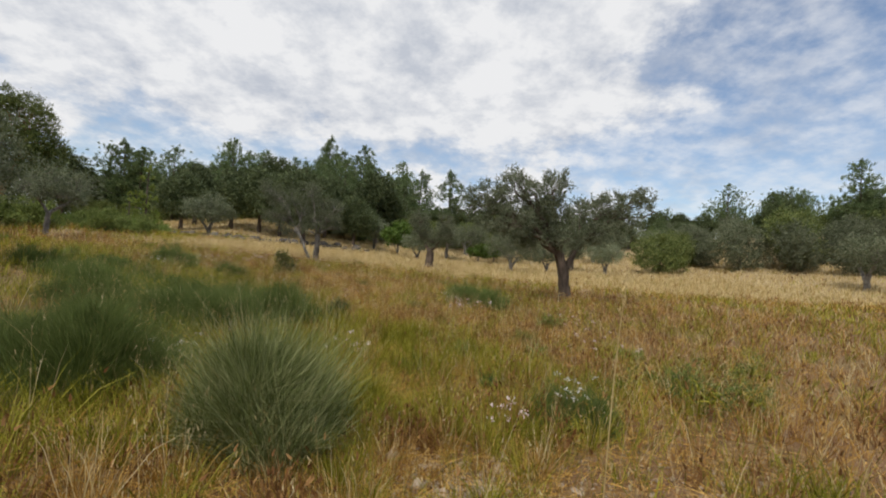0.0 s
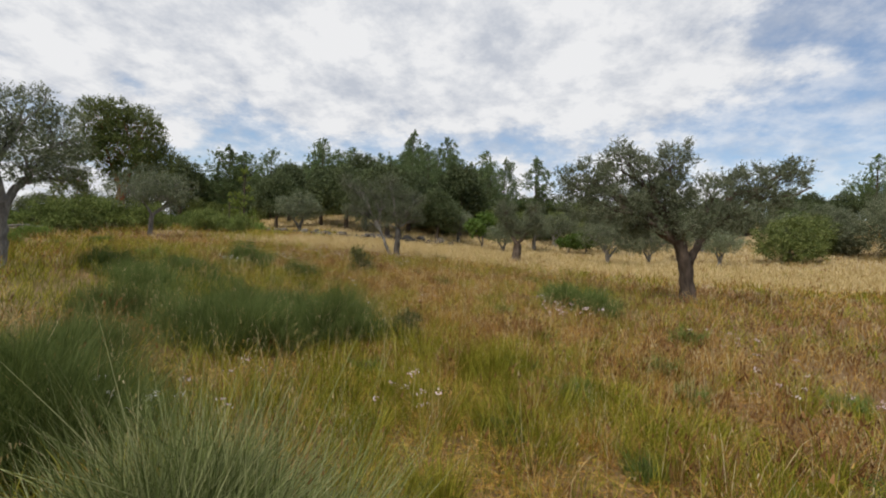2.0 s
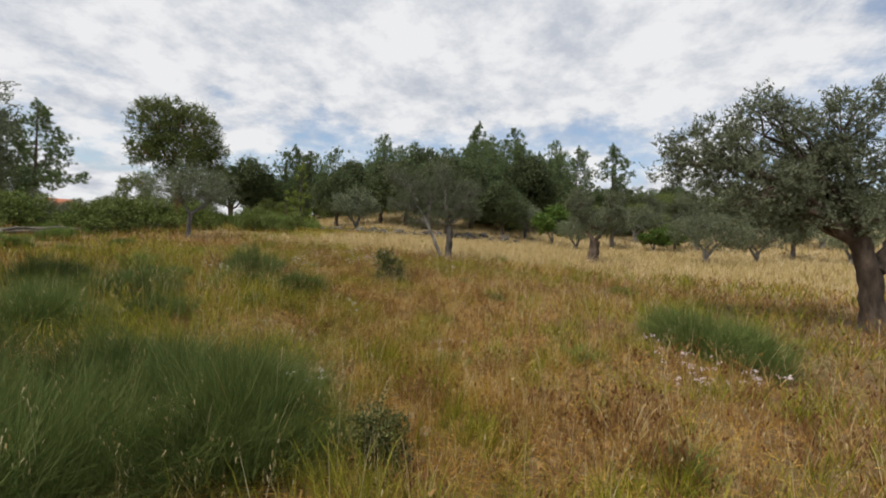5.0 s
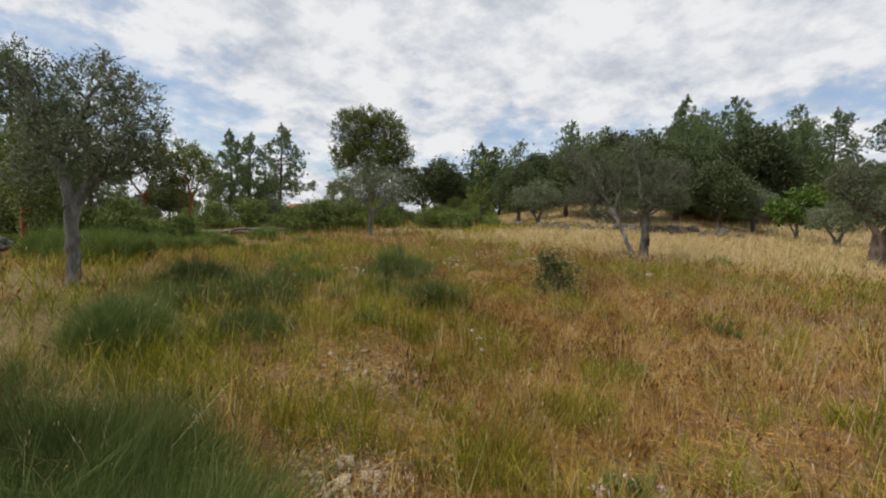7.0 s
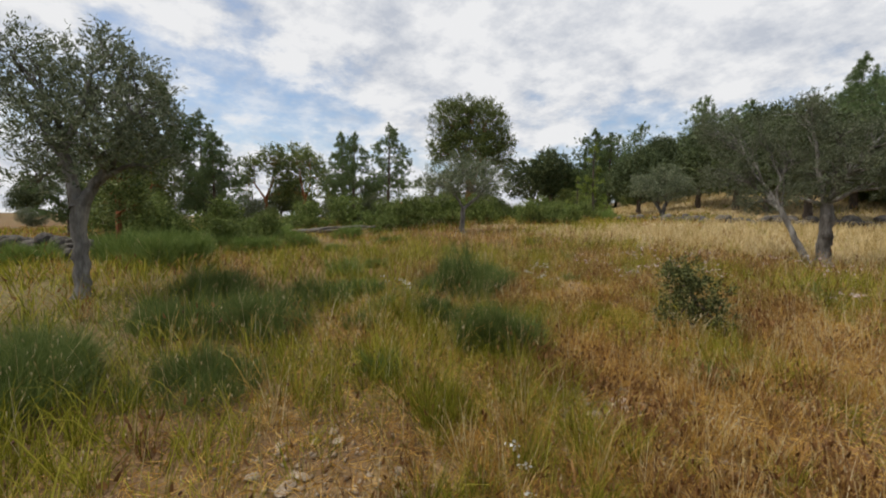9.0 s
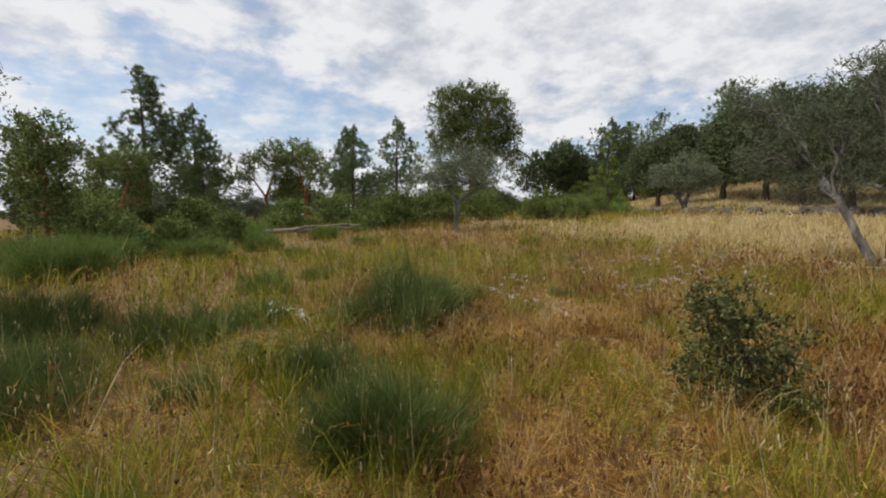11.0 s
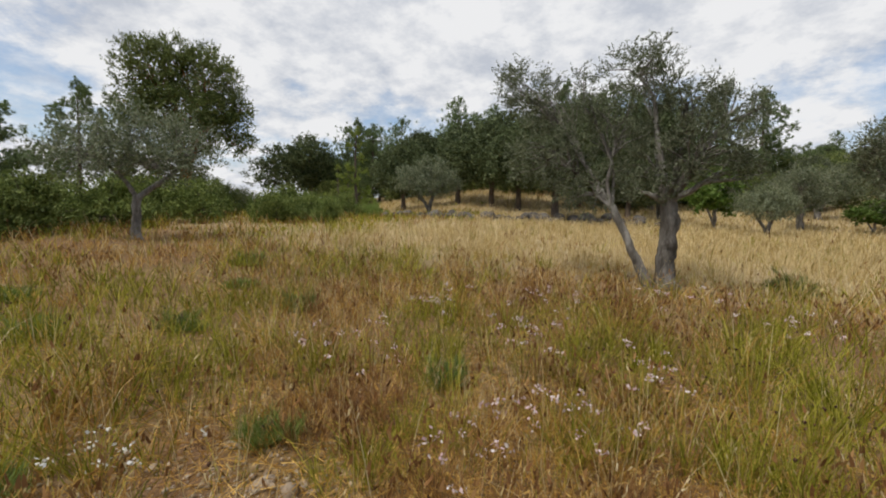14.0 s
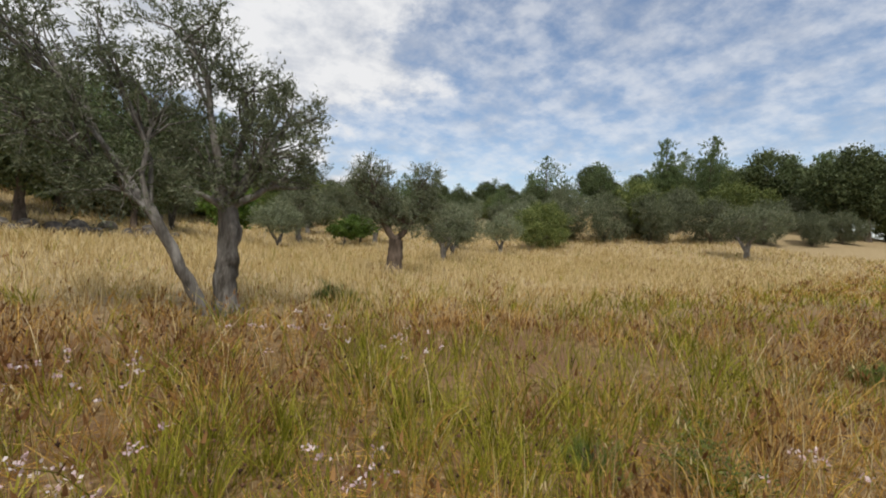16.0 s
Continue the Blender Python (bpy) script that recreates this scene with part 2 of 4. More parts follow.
def fast_mesh(name, co, faces, smooth=False):
    """A mesh from an array of points and an array of faces that all have as many corners."""
    co, faces = np.asarray(co, np.float32), np.asarray(faces, np.int32)
    me = bpy.data.meshes.new(name)
    n, k = faces.shape
    me.vertices.add(len(co))
    me.vertices.foreach_set("co", co.ravel())
    me.loops.add(n * k)
    me.loops.foreach_set("vertex_index", faces.ravel())
    me.polygons.add(n)
    me.polygons.foreach_set("loop_start", np.arange(0, n * k, k, dtype=np.int32))
    if smooth:
        me.polygons.foreach_set("use_smooth", np.ones(n, bool))
    me.update(calc_edges=True)
    return me


def part(name, me, mat, parent=None, label="", kind=""):
    me.materials.append(MAT[mat])
    ob = new(name, me)
    ob.parent = parent
    return tagged(ob, label=label, kind=kind)


def joined(pieces):
    """Several (points, faces) pairs as one."""
    co, fa, at = [], [], 0
    for c, f in pieces:
        co.append(c)
        fa.append(np.asarray(f) + at)
        at += len(c)
    return np.concatenate(co), np.concatenate(fa)


def tube(pts, radii, sides=7, rng=None, wobble=0.0):
    """A closed, tapered tube along points; quads."""
    pts, radii = np.asarray(pts, float), np.asarray(radii, float)
    way = np.gradient(pts, axis=0)
    way /= np.linalg.norm(way, axis=1, keepdims=True) + 1e-9
    side = np.cross(way, (0.31, 0.95, 0.11))
    side /= np.linalg.norm(side, axis=1, keepdims=True) + 1e-9
    up = np.cross(way, side)
    ang = np.linspace(0, 2 * np.pi, sides, endpoint=False)
    r = radii[:, None] * np.ones(sides)
    if wobble and rng is not None:
        r = r * (1 + wobble * rng.normal(size=(1, sides)) + 0.5 * wobble * rng.normal(size=(len(pts), sides)))
    co = pts[:, None] + r[..., None] * (np.cos(ang)[None, :, None] * side[:, None] + np.sin(ang)[None, :, None] * up[:, None])
    i, j = np.meshgrid(np.arange(len(pts) - 1), np.arange(sides), indexing="ij")
    k = (j + 1) % sides
    quads = np.stack([i * sides + j, i * sides + k, (i + 1) * sides + k, (i + 1) * sides + j], -1).reshape(-1, 4)
    return co.reshape(-1, 3), quads


def bent(a, b, rng, n=6, sag=0.12):
    """Points of a crooked limb from a to b."""
    a, b = np.asarray(a, float), np.asarray(b, float)
    t = np.linspace(0, 1, n)[:, None]
    far = np.linalg.norm(b - a)
    off = np.cumsum(rng.normal(size=(n, 3)), 0) * sag * far / n
    off -= t * off[-1] + (1 - t) * off[0]
    lift = np.sin(np.pi * t) * np.array([0, 0, 0.12 * far])
    return a + (b - a) * t + off + lift


def unit(v):
    return v / (np.linalg.norm(v, axis=-1, keepdims=True) + 1e-9)


def leaves(centres, rng, length, width, up=0.25, ways=None):
    """Lance-shaped leaves, two triangles each with a fold."""
    n = len(centres)
    d = unit(rng.normal(size=(n, 3)) + np.array([0, 0, up]))
    if ways is not None:
        d = unit(d * 0.8 + ways)
    s = unit(np.cross(d, rng.normal(size=(n, 3))))
    ln = length * rng.uniform(0.7, 1.3, (n, 1))
    w = width * rng.uniform(0.7, 1.3, (n, 1))
    co = np.stack([centres - d * ln / 2, centres + s * w / 2, centres + d * ln / 2, centres - s * w / 2], 1)
    k = np.arange(n)[:, None] * 4
    return co.reshape(-1, 3), np.concatenate([k + np.array([0, 1, 2, 3])])


def strips(base, tip, width, rng, bend=0.15):
    """Blades: a tapering strip from base to tip with one bend; three triangles each."""
    n = len(base)
    d = tip - base
    s = unit(np.cross(d, rng.normal(size=(n, 3))))
    mid = base + d * 0.55 + np.array([0, 0, 1.0]) * (bend * np.linalg.norm(d, axis=1))[:, None]
    w = np.asarray(width)[:, None] if np.ndim(width) else width
    co = np.stack([base - s * w, base + s * w, mid - s * w * 0.75, mid + s * w * 0.75, tip], 1)
    k = (np.arange(n) * 5)[:, None, None]
    tri = np.array([[0, 1, 3], [0, 3, 2], [2, 3, 4]])[None]
    return co.reshape(-1, 3), (k + tri).reshape(-1, 3)


def wisps(base, tip, width, rng):
    """Fine twigs: one slender triangle each."""
    n = len(base)
    s = unit(np.cross(tip - base, rng.normal(size=(n, 3)))) * width
    co = np.stack([base - s, base + s, tip], 1)
    return co.reshape(-1, 3), np.arange(3 * n).reshape(-1, 3)


# smooth lattice noise for places
LATTICE = np.random.default_rng(3).random((64, 64))


def drift(x, y, size, seed=0):
    x, y = np.asarray(x) / size + 17.3 * seed + 100, np.asarray(y) / size + 5.1 * seed + 100
    i, j = np.floor(x).astype(int), np.floor(y).astype(int)
    u, v = x - i, y - j
    u, v = u * u * (3 - 2 * u), v * v * (3 - 2 * v)
    g = lambda a, b: LATTICE[a % 64, b % 64]
    return (g(i, j) * (1 - u) + g(i + 1, j) * u) * (1 - v) + (g(i, j + 1) * (1 - u) + g(i + 1, j + 1) * u) * v


# ---- ground ----
SLOPE = (-0.075, -1.27, 1.022, 1.633, -2.095, 0.173, 2.355, -2.912, 1.761, -1.534)
HILLS = ((-32, 112, 9.5, 26), (8, 122, 7.5, 28), (84, 80, 8.5, 26), (50, 116, 6.5, 28), (-88, 88, 5.0, 28), (-13, 9.5, 0.3, 3.5), (-29, 31, 0.4, 9), (-20, 47, 0.35, 8), (-30, 66, 1.7, 8), (-20, 59, 1.1, 6), (62, 66, 3.5, 20), (-112, 66, 0.7, 14))


def height(x, y):
    """The meadow's height: a gentle slope up to the north-west, wooded rises far off."""
    x, y = np.asarray(x, float), np.asarray(y, float)
    a, b = np.tanh(x / 50), np.tanh((y - 15) / 40)
    z = sum(c * f for c, f in zip(SLOPE, (1, a, b, a * a, a * b, b * b, a**3, a * a * b, a * b * b, b**3)))
    for hx, hy, h, w in HILLS:
        z = z + h * np.exp(-((x - hx) ** 2 + (y - hy) ** 2) / (2 * w * w))
    return z + 0.10 * (drift(x, y, 2.3) - 0.5) + 0.04 * (drift(x, y, 0.6, 2) - 0.5)


def build_ground():
    def axis(lo, hi, step):
        inner = np.arange(lo, hi, step)
        grow = np.cumsum(step * 1.16 ** np.arange(1, 58))
        return np.concatenate([lo - grow[::-1], inner, hi + grow])

    xs, ys = axis(-16, 10, 0.22), axis(-4, 32, 0.22)
    gx, gy = np.meshgrid(xs, ys, indexing="ij")
    co = np.stack([gx, gy, height(gx, gy)], -1).reshape(-1, 3)
    m = len(ys)
    i, j = np.meshgrid(np.arange(len(xs) - 1), np.arange(m - 1), indexing="ij")
    quads = np.stack([i * m + j, (i + 1) * m + j, (i + 1) * m + j + 1, i * m + j + 1], -1).reshape(-1, 4)
    ob = part("ground", fast_mesh("ground", co, quads, True), "ground")
    tagged(ob, "dry reddish meadow soil with straw and scattered gravel", "ground", kind="structure")


build_ground()


def on_ground(x, y, sink=0.03):
    return Vector((x, y, float(height(x, y)) - sink))


# ---- trees ----


def crown_points(lobes, rng, clumps, per, spread):
    """Leaf places and leaf ways: clumps of leafy shoots that fill the lobes' outer parts, and the clumps' own places."""
    vol = np.array([l[3] * l[4] * l[5] for l in lobes]) ** 0.8
    pick = rng.choice(len(lobes), clumps, p=vol / vol.sum())
    L = np.array(lobes)[pick]
    d = unit(rng.normal(size=(clumps, 3)))
    r = rng.uniform(0.2, 1.08, (clumps, 1)) ** 0.6
    c = L[:, :3] + d * r * L[:, 3:]
    shoots = 7
    n = max(2, per // shoots)
    out = unit(np.repeat(d, shoots, 0) * 0.5 + rng.normal(size=(clumps * shoots, 3)) * 0.75 + np.array([0, 0, 0.3]))
    foot = np.repeat(c, shoots, 0) + rng.normal(size=(clumps * shoots, 3)) * spread * 0.45
    s = np.tile(np.linspace(0.1, 1.0, n), clumps * shoots)[:, None]
    way = np.repeat(out, n, 0)
    pts = np.repeat(foot, n, 0) + way * s * spread * rng.uniform(1.0, 2.3, (len(way), 1)) + rng.normal(size=(len(way), 3)) * spread * 0.12
    return pts, way, c, pick


def leafy_tree(name, seed, trunks, lobes, leaf, bark, clumps=260, per=45, spread=0.16, size=(0.09, 0.03), twigs=0.5, knot=0.07, split=False):
    """A broad-leaved tree. trunks: lists of (x, y, z, radius) from the root up; lobes: crown parts (x, y, z, rx, ry, rz)."""
    rng = np.random.default_rng(seed)
    root = new(name)
    wood = []
    for t in trunks:
        t = np.array(t, float)
        s = np.linspace(0, 1, 2 * len(t) + 4)
        k = np.linspace(0, 1, len(t))
        pts = np.stack([np.interp(s, k, t[:, n]) for n in range(3)], 1)
        pts[1:-1] += rng.normal(size=(len(s) - 2, 3)) * (0.012, 0.012, 0.0)
        rad = np.interp(s, k, t[:, 3]) * (1 + 0.035 * rng.normal(size=len(s)))
        rad[0] *= 1.35
        wood.append(tube(pts, rad, 10, rng, knot))
    tops = [np.array(t[-1], float) for t in trunks]
    pts, ways, c, pick = crown_points(lobes, rng, clumps, per, spread)
    for n, l in enumerate(lobes):
        mid = np.array(l[:3]) - np.array([0, 0, 0.25 * l[5]])
        top = min(tops, key=lambda q: np.linalg.norm(q[:3] - mid))
        limb = bent(top[:3] - np.array([0, 0, 0.1]), mid, rng, 7, 0.22)
        r0 = max(top[3] * 0.6, 0.03)
        tip = 0.35 * r0 if r0 < 0.05 else 0.022
        bough = [tube(limb, np.linspace(r0, tip, 7), 6)]
        mine = c[pick == n]
        for q in mine[: int(len(mine) * twigs)]:
            a = limb[rng.integers(3, 7)]
            bough.append(tube(bent(a, q, rng, 4, 0.3), np.linspace(min(0.02, tip), 0.005, 4), 4))
        if split:
            part("limb", fast_mesh(name + "_limb", *joined(bough), True), bark, root)
        else:
            wood += bough
    for stem in wood if split else [joined(wood)]:
        part("trunk", fast_mesh(name + "_trunk", *stem, True), bark, root)
    part("crown", fast_mesh(name + "_crown", *leaves(pts, rng, *size, ways=ways)), leaf, root)
    return root


def pine_tree(name, seed, tall, wide, leaf="pine", bark="bark_dark", tufts=560, needles=11, low=0.16, ragged=0.3, broad=1.0, long=0.05, taper=0.88, scatter=0.075, boughs=(5, 8)):
    """A conifer: straight stem, whorls of rising boughs with brush-like tufts."""
    rng = np.random.default_rng(seed)
    root = new(name)
    stem = np.stack([0.02 * tall * np.sin(np.linspace(0, 3, 9) + seed), 0.015 * tall * np.cos(np.linspace(0, 2, 9) + seed) - 0.015 * tall, np.linspace(0, tall, 9)], 1)
    wood = [tube(stem, np.linspace(0.018 * tall + 0.03, 0.02, 9), 7, rng, 0.08)]
    at, d = [], []
    whorls = int(tall * 1.5)
    for w in range(whorls):
        f = low + (1 - low) * (w + 0.5) / whorls
        reach = 1.2 * wide * (1 - f) ** taper * (0.35 + 0.65 * min(1, (f - low) / 0.2 + 0.4)) * rng.uniform(0.75, 1.15) + 0.08
        z = f * tall
        foot = np.array([np.interp(z, stem[:, 2], stem[:, n]) for n in range(3)])
        for k in range(max(3, int(rng.integers(*boughs) * (0.3 + 0.8 * (1 - f))))):
            a = rng.uniform(0, 2 * np.pi)
            r = reach * (1 + ragged * rng.normal())
            out = np.array([np.cos(a), np.sin(a), rng.uniform(0.05, 0.5)])
            tip = foot + out * max(r, 0.2)
            wood.append(tube(bent(foot, tip, rng, 4, 0.1), np.linspace(0.025, 0.01, 4), 4))
            n = max(2, int(tufts / (whorls * sum(boughs) / 2) * min(1.3, 0.15 + r / wide)))
            s = rng.uniform(0.35, 1.05, (n, 1))
            at.append(foot + (tip - foot) * s + rng.normal(size=(n, 3)) * scatter * wide)
            d.append(np.repeat((out + np.array([0, 0, 0.6]))[None], n, 0))
            at.append(tip + np.array([[0, 0, 0.0], [0, 0, 0.025 * tall]]))
            d.append(np.repeat([[0, 0, 1.4]], 2, 0))
    at.append(stem[-1] + rng.normal(size=(6, 3)) * (0.06, 0.06, 0.3))
    d.append(np.repeat([[0, 0, 1.0]], 6, 0))
    at, d = np.concatenate(at), unit(np.concatenate(d))
    base = np.repeat(at, needles, 0)
    ways = unit(np.repeat(d, needles, 0) * 0.9 + rng.normal(size=base.shape) * 0.5)
    co, fa = leaves(base + ways * 0.016 * tall, rng, long * tall, 0.0065 * tall * broad, 0.0, ways * 2.5)
    part("trunk", fast_mesh(name + "_trunk", *joined(wood), True), bark, root)
    part("crown", fast_mesh(name + "_crown", co, fa), leaf, root)
    return root


def placed(ob, x, y, scale=1.0, turn=0.0, sink=0.08):
    ob.matrix_basis = Matrix.LocRotScale(on_ground(x, y, sink), Euler((0, 0, radians(turn))), Vector((scale,) * 3))
    return ob


def again(ob, x, y, scale=1.0, turn=0.0, squash=1.0, sink=0.12):
    keep = ob.scale.copy()
    ob.scale = (1, 1, 1)
    twin = copy_thing(ob, Matrix.LocRotScale(on_ground(x, y, sink), Euler((0, 0, radians(turn))), Vector((scale, scale, scale * squash))))
    ob.scale = keep
    return twin


def near_trees():
    wide = leafy_tree("olive_tree", 11, [[(0.05, 0, 0, 0.24), (-0.02, 0, 0.6, 0.17), (-0.12, 0, 1.2, 0.16), (-0.3, 0, 1.7, 0.15)], [(-0.02, 0, 1.15, 0.11), (0.35, 0.1, 1.8, 0.09)]],
        [(-2.8, 0.2, 3.2, 0.6, 0.8, 0.6), (-1.95, 0, 3.6, 0.65, 0.8, 0.55), (-2.2, -0.3, 2.5, 0.95, 0.9, 0.5), (-0.65, 0, 3.75, 0.5, 0.8, 0.55), (-0.7, 0.4, 2.75, 0.8, 1.1, 0.65), (0.7, 0.3, 3.0, 0.55, 0.9, 0.5), (0.9, -0.2, 2.4, 0.8, 0.9, 0.4),
         (1.55, 0.2, 3.35, 0.5, 0.8, 0.5), (2.3, 0, 3.5, 0.5, 0.6, 0.42), (-1.35, 0.1, 2.1, 0.6, 0.8, 0.32), (2.85, 0.1, 3.8, 0.35, 0.4, 0.3), (-3.3, 0.4, 3.1, 0.35, 0.5, 0.45), (1.95, 0, 2.9, 0.55, 0.7, 0.4), (-0.3, -0.4, 2.1, 0.6, 0.7, 0.32), (-1.2, 0.3, 3.0, 0.6, 0.8, 0.5), (3.2, 0, 3.4, 0.25, 0.35, 0.2)], "olive_leaf", "bark_dark", 1000, 84, 0.115, (0.07, 0.02), 0.2, split=True)
    placed(wide, 4.75, 17.9, 1.22, 13)
    tagged(wide, "wide-crowned olive tree with a leaning dark trunk in dry grass", "tree", "olive trees")

    slim = leafy_tree("olive_tree", 12, [[(0, 0, 0, 0.115), (0.04, 0, 0.5, 0.1), (0.0, 0, 1.0, 0.095), (0.06, 0, 1.45, 0.11)], [(0.05, 0, 1.4, 0.08), (0.35, 0.1, 1.9, 0.07)], [(0.0, 0, 1.35, 0.09), (-0.15, 0, 2.1, 0.06)]],
        [(-0.75, 0, 3.45, 0.4, 0.6, 0.4), (-0.5, 0.1, 2.95, 0.45, 0.6, 0.4), (0.2, 0.2, 3.15, 0.6, 0.8, 0.6), (0.55, 0, 3.55, 0.2, 0.3, 0.3), (0.85, 0, 2.85, 0.5, 0.8, 0.6), (0.35, -0.2, 2.25, 0.65, 0.9, 0.45), (-0.35, 0, 2.3, 0.4, 0.6, 0.4), (0.95, 0.1, 2.05, 0.45, 0.6, 0.4), (-1.0, 0, 3.0, 0.2, 0.4, 0.2), (-0.6, 0.1, 1.75, 0.35, 0.4, 0.25)],
        "olive_grey", "bark", 400, 70, 0.11, (0.064, 0.019), 0.3, split=True)
    placed(slim, -11.2, 9.3, 1.05, 62)
    tagged(slim, "tall slim olive tree with a straight grey trunk", "tree", "olive trees")

    twin = leafy_tree("olive_tree", 13, [[(0.02, 0, 0, 0.26), (0.0, 0, 0.3, 0.165), (0.0, 0, 0.6, 0.15), (0.03, 0, 0.8, 0.162), (0.02, 0, 1.0, 0.145), (0.05, 0, 1.35, 0.165), (0.0, 0, 1.7, 0.12)], [(-0.22, -0.1, 0, 0.12), (-0.45, -0.1, 0.55, 0.085), (-0.72, -0.1, 1.1, 0.075), (-0.95, -0.1, 1.6, 0.07)]],
        [(-2.85, 0, 4.0, 0.62, 0.8, 0.5), (-2.3, 0.1, 3.6, 0.55, 0.8, 0.5), (-2.2, -0.3, 2.65, 0.9, 1.0, 0.65), (-1.6, 0, 3.75, 0.3, 0.5, 0.45), (-0.6, 0.1, 4.15, 0.65, 0.8, 0.5), (-1.0, 0.2, 3.2, 0.75, 1.0, 0.6), (0.2, 0, 3.55, 0.55, 0.7, 0.55), (0.95, 0.1, 3.35, 0.4, 0.5, 0.4), (1.35, 0, 3.3, 0.2, 0.3, 0.18),
         (0.55, -0.2, 2.6, 0.75, 0.9, 0.55), (1.2, 0, 2.15, 0.3, 0.4, 0.35), (-0.3, 0.5, 2.5, 0.7, 0.9, 0.5), (-1.3, -0.2, 1.9, 0.8, 0.8, 0.45), (0.1, -0.3, 2.05, 0.5, 0.4, 0.32), (-0.45, -0.3, 1.95, 0.5, 0.4, 0.3)], "olive_leaf", "bark", 760, 77, 0.115, (0.062, 0.018), 0.3, split=True)
    placed(twin, -7.55, 25.0, 1.0, 0)
    tagged(twin, "olive tree with two trunks, one leaning, sparse at the top", "tree", "olive trees")

    fork = leafy_tree("olive_tree", 14, [[(0, 0, 0, 0.14), (0.02, 0, 0.7, 0.11), (0.05, 0, 1.3, 0.11)], [(0.05, 0, 1.25, 0.08), (0.65, 0, 1.75, 0.07), (1.0, 0, 2.1, 0.05)], [(0.05, 0, 1.25, 0.07), (-0.4, 0.1, 2.0, 0.05)]],
        [(-1.1, 0, 2.5, 1.0, 1.1, 0.85), (0.0, 0.2, 3.1, 1.2, 1.2, 0.8), (1.2, 0, 2.7, 1.0, 1.1, 0.85), (0.3, -0.3, 2.2, 1.2, 1.0, 0.5)], "olive_grey", "bark", 330, 44, 0.17, (0.1, 0.032))
    placed(fork, -20.8, 22.5, 1.0, 60)
    tagged(fork, "grey-green olive tree with a forked trunk", "tree", "olive trees")

    stout = leafy_tree("olive_tree", 15, [[(0, 0, 0, 0.46), (0.06, 0, 0.4, 0.31), (0.1, 0, 0.9, 0.27), (0.12, 0, 1.4, 0.28)], [(0.1, 0, 1.3, 0.14), (-0.5, 0, 2.2, 0.08)], [(0.1, 0, 1.3, 0.14), (0.7, 0, 2.1, 0.08)]],
        [(-0.9, 0, 3.7, 0.75, 0.8, 0.65), (-0.6, 0.1, 2.8, 0.9, 0.9, 0.7), (1.15, 0, 3.55, 0.6, 0.7, 0.75), (1.2, 0.1, 2.7, 0.7, 0.8, 0.6), (0.1, 0, 2.2, 1.2, 1.0, 0.45), (-1.5, 0, 3.3, 0.4, 0.4, 0.4)], "olive_leaf", "bark_dark", 420, 49, 0.15, (0.1, 0.03))
    placed(stout, -1.5, 33.0, 1.0, -20)
    tagged(stout, "old olive tree with a thick pruned trunk and two crowns", "tree", "olive trees")

    round_a = leafy_tree("olive_tree", 16, [[(0, 0, 0, 0.2), (0.1, 0, 0.6, 0.15), (0.25, 0, 1.2, 0.13)], [(0.05, 0, 0.5, 0.11), (-0.5, 0.1, 1.4, 0.08)]],
        [(-1.0, 0, 2.4, 1.1, 1.2, 0.9), (0.2, 0.1, 3.0, 1.2, 1.2, 0.8), (1.1, 0, 2.3, 1.0, 1.1, 0.8), (0, -0.4, 1.8, 1.3, 1.0, 0.5)], "olive_grey", "bark", 330, 35, 0.19, (0.13, 0.045), 0.2)
    placed(round_a, -24.4, 44.2, 1.15, 40)
    tagged(round_a, "rounded silvery olive tree in the dry meadow", "tree", "olive trees")
    round_b = leafy_tree("olive_tree", 17, [[(0, 0, 0, 0.22), (-0.1, 0, 0.6, 0.17), (-0.2, 0, 1.1, 0.15)], [(-0.1, 0, 0.6, 0.13), (0.6, 0.1, 1.5, 0.08)]],
        [(-1.5, 0, 2.3, 1.1, 1.2, 0.8), (0.2, 0.1, 2.8, 1.3, 1.3, 0.8), (1.5, 0, 2.2, 1.2, 1.1, 0.8), (0, -0.4, 1.7, 1.6, 1.0, 0.5)], "olive_leaf", "bark", 340, 35, 0.19, (0.13, 0.045), 0.2)
    placed(round_b, 6.1, 42.5, 1.05, 10)
    tagged(round_b, "low spreading olive tree in pale dry grass", "tree", "olive trees")
    for k, (x, y, s, turn) in enumerate(((-0.3, 56.8, 1.35, 80), (-3.4, 47.3, 0.85, 20), (8.5, 62, 1.3, 150), (16, 57.5, 1.25, 70), (11.0, 50, 1.0, 200), (19, 54, 1.1, 300), (2.5, 66, 1.3, 10), (-9.5, 56, 1.1, 120), (-12.5, 60, 1.2, 230))):
        again((round_b, round_a)[k % 2], x, y, s, turn)
    # orchard on the far side of the meadow
    for k, (x, y) in enumerate(((31, 66), (37, 66), (43, 68), (34, 73), (40, 75), (47, 75), (28, 74), (51, 68), (22, 68), (25, 80), (33, 82), (42, 84), (17, 74), (55, 58))):
        again((round_a, round_b)[k % 2], x, y, 1.1 + 0.3 * float(RNG.random()), 47 * k)
    again(round_b, 37.5, 40.2, 1.45, 70)
    return round_a, round_b


OLIVES = near_trees()


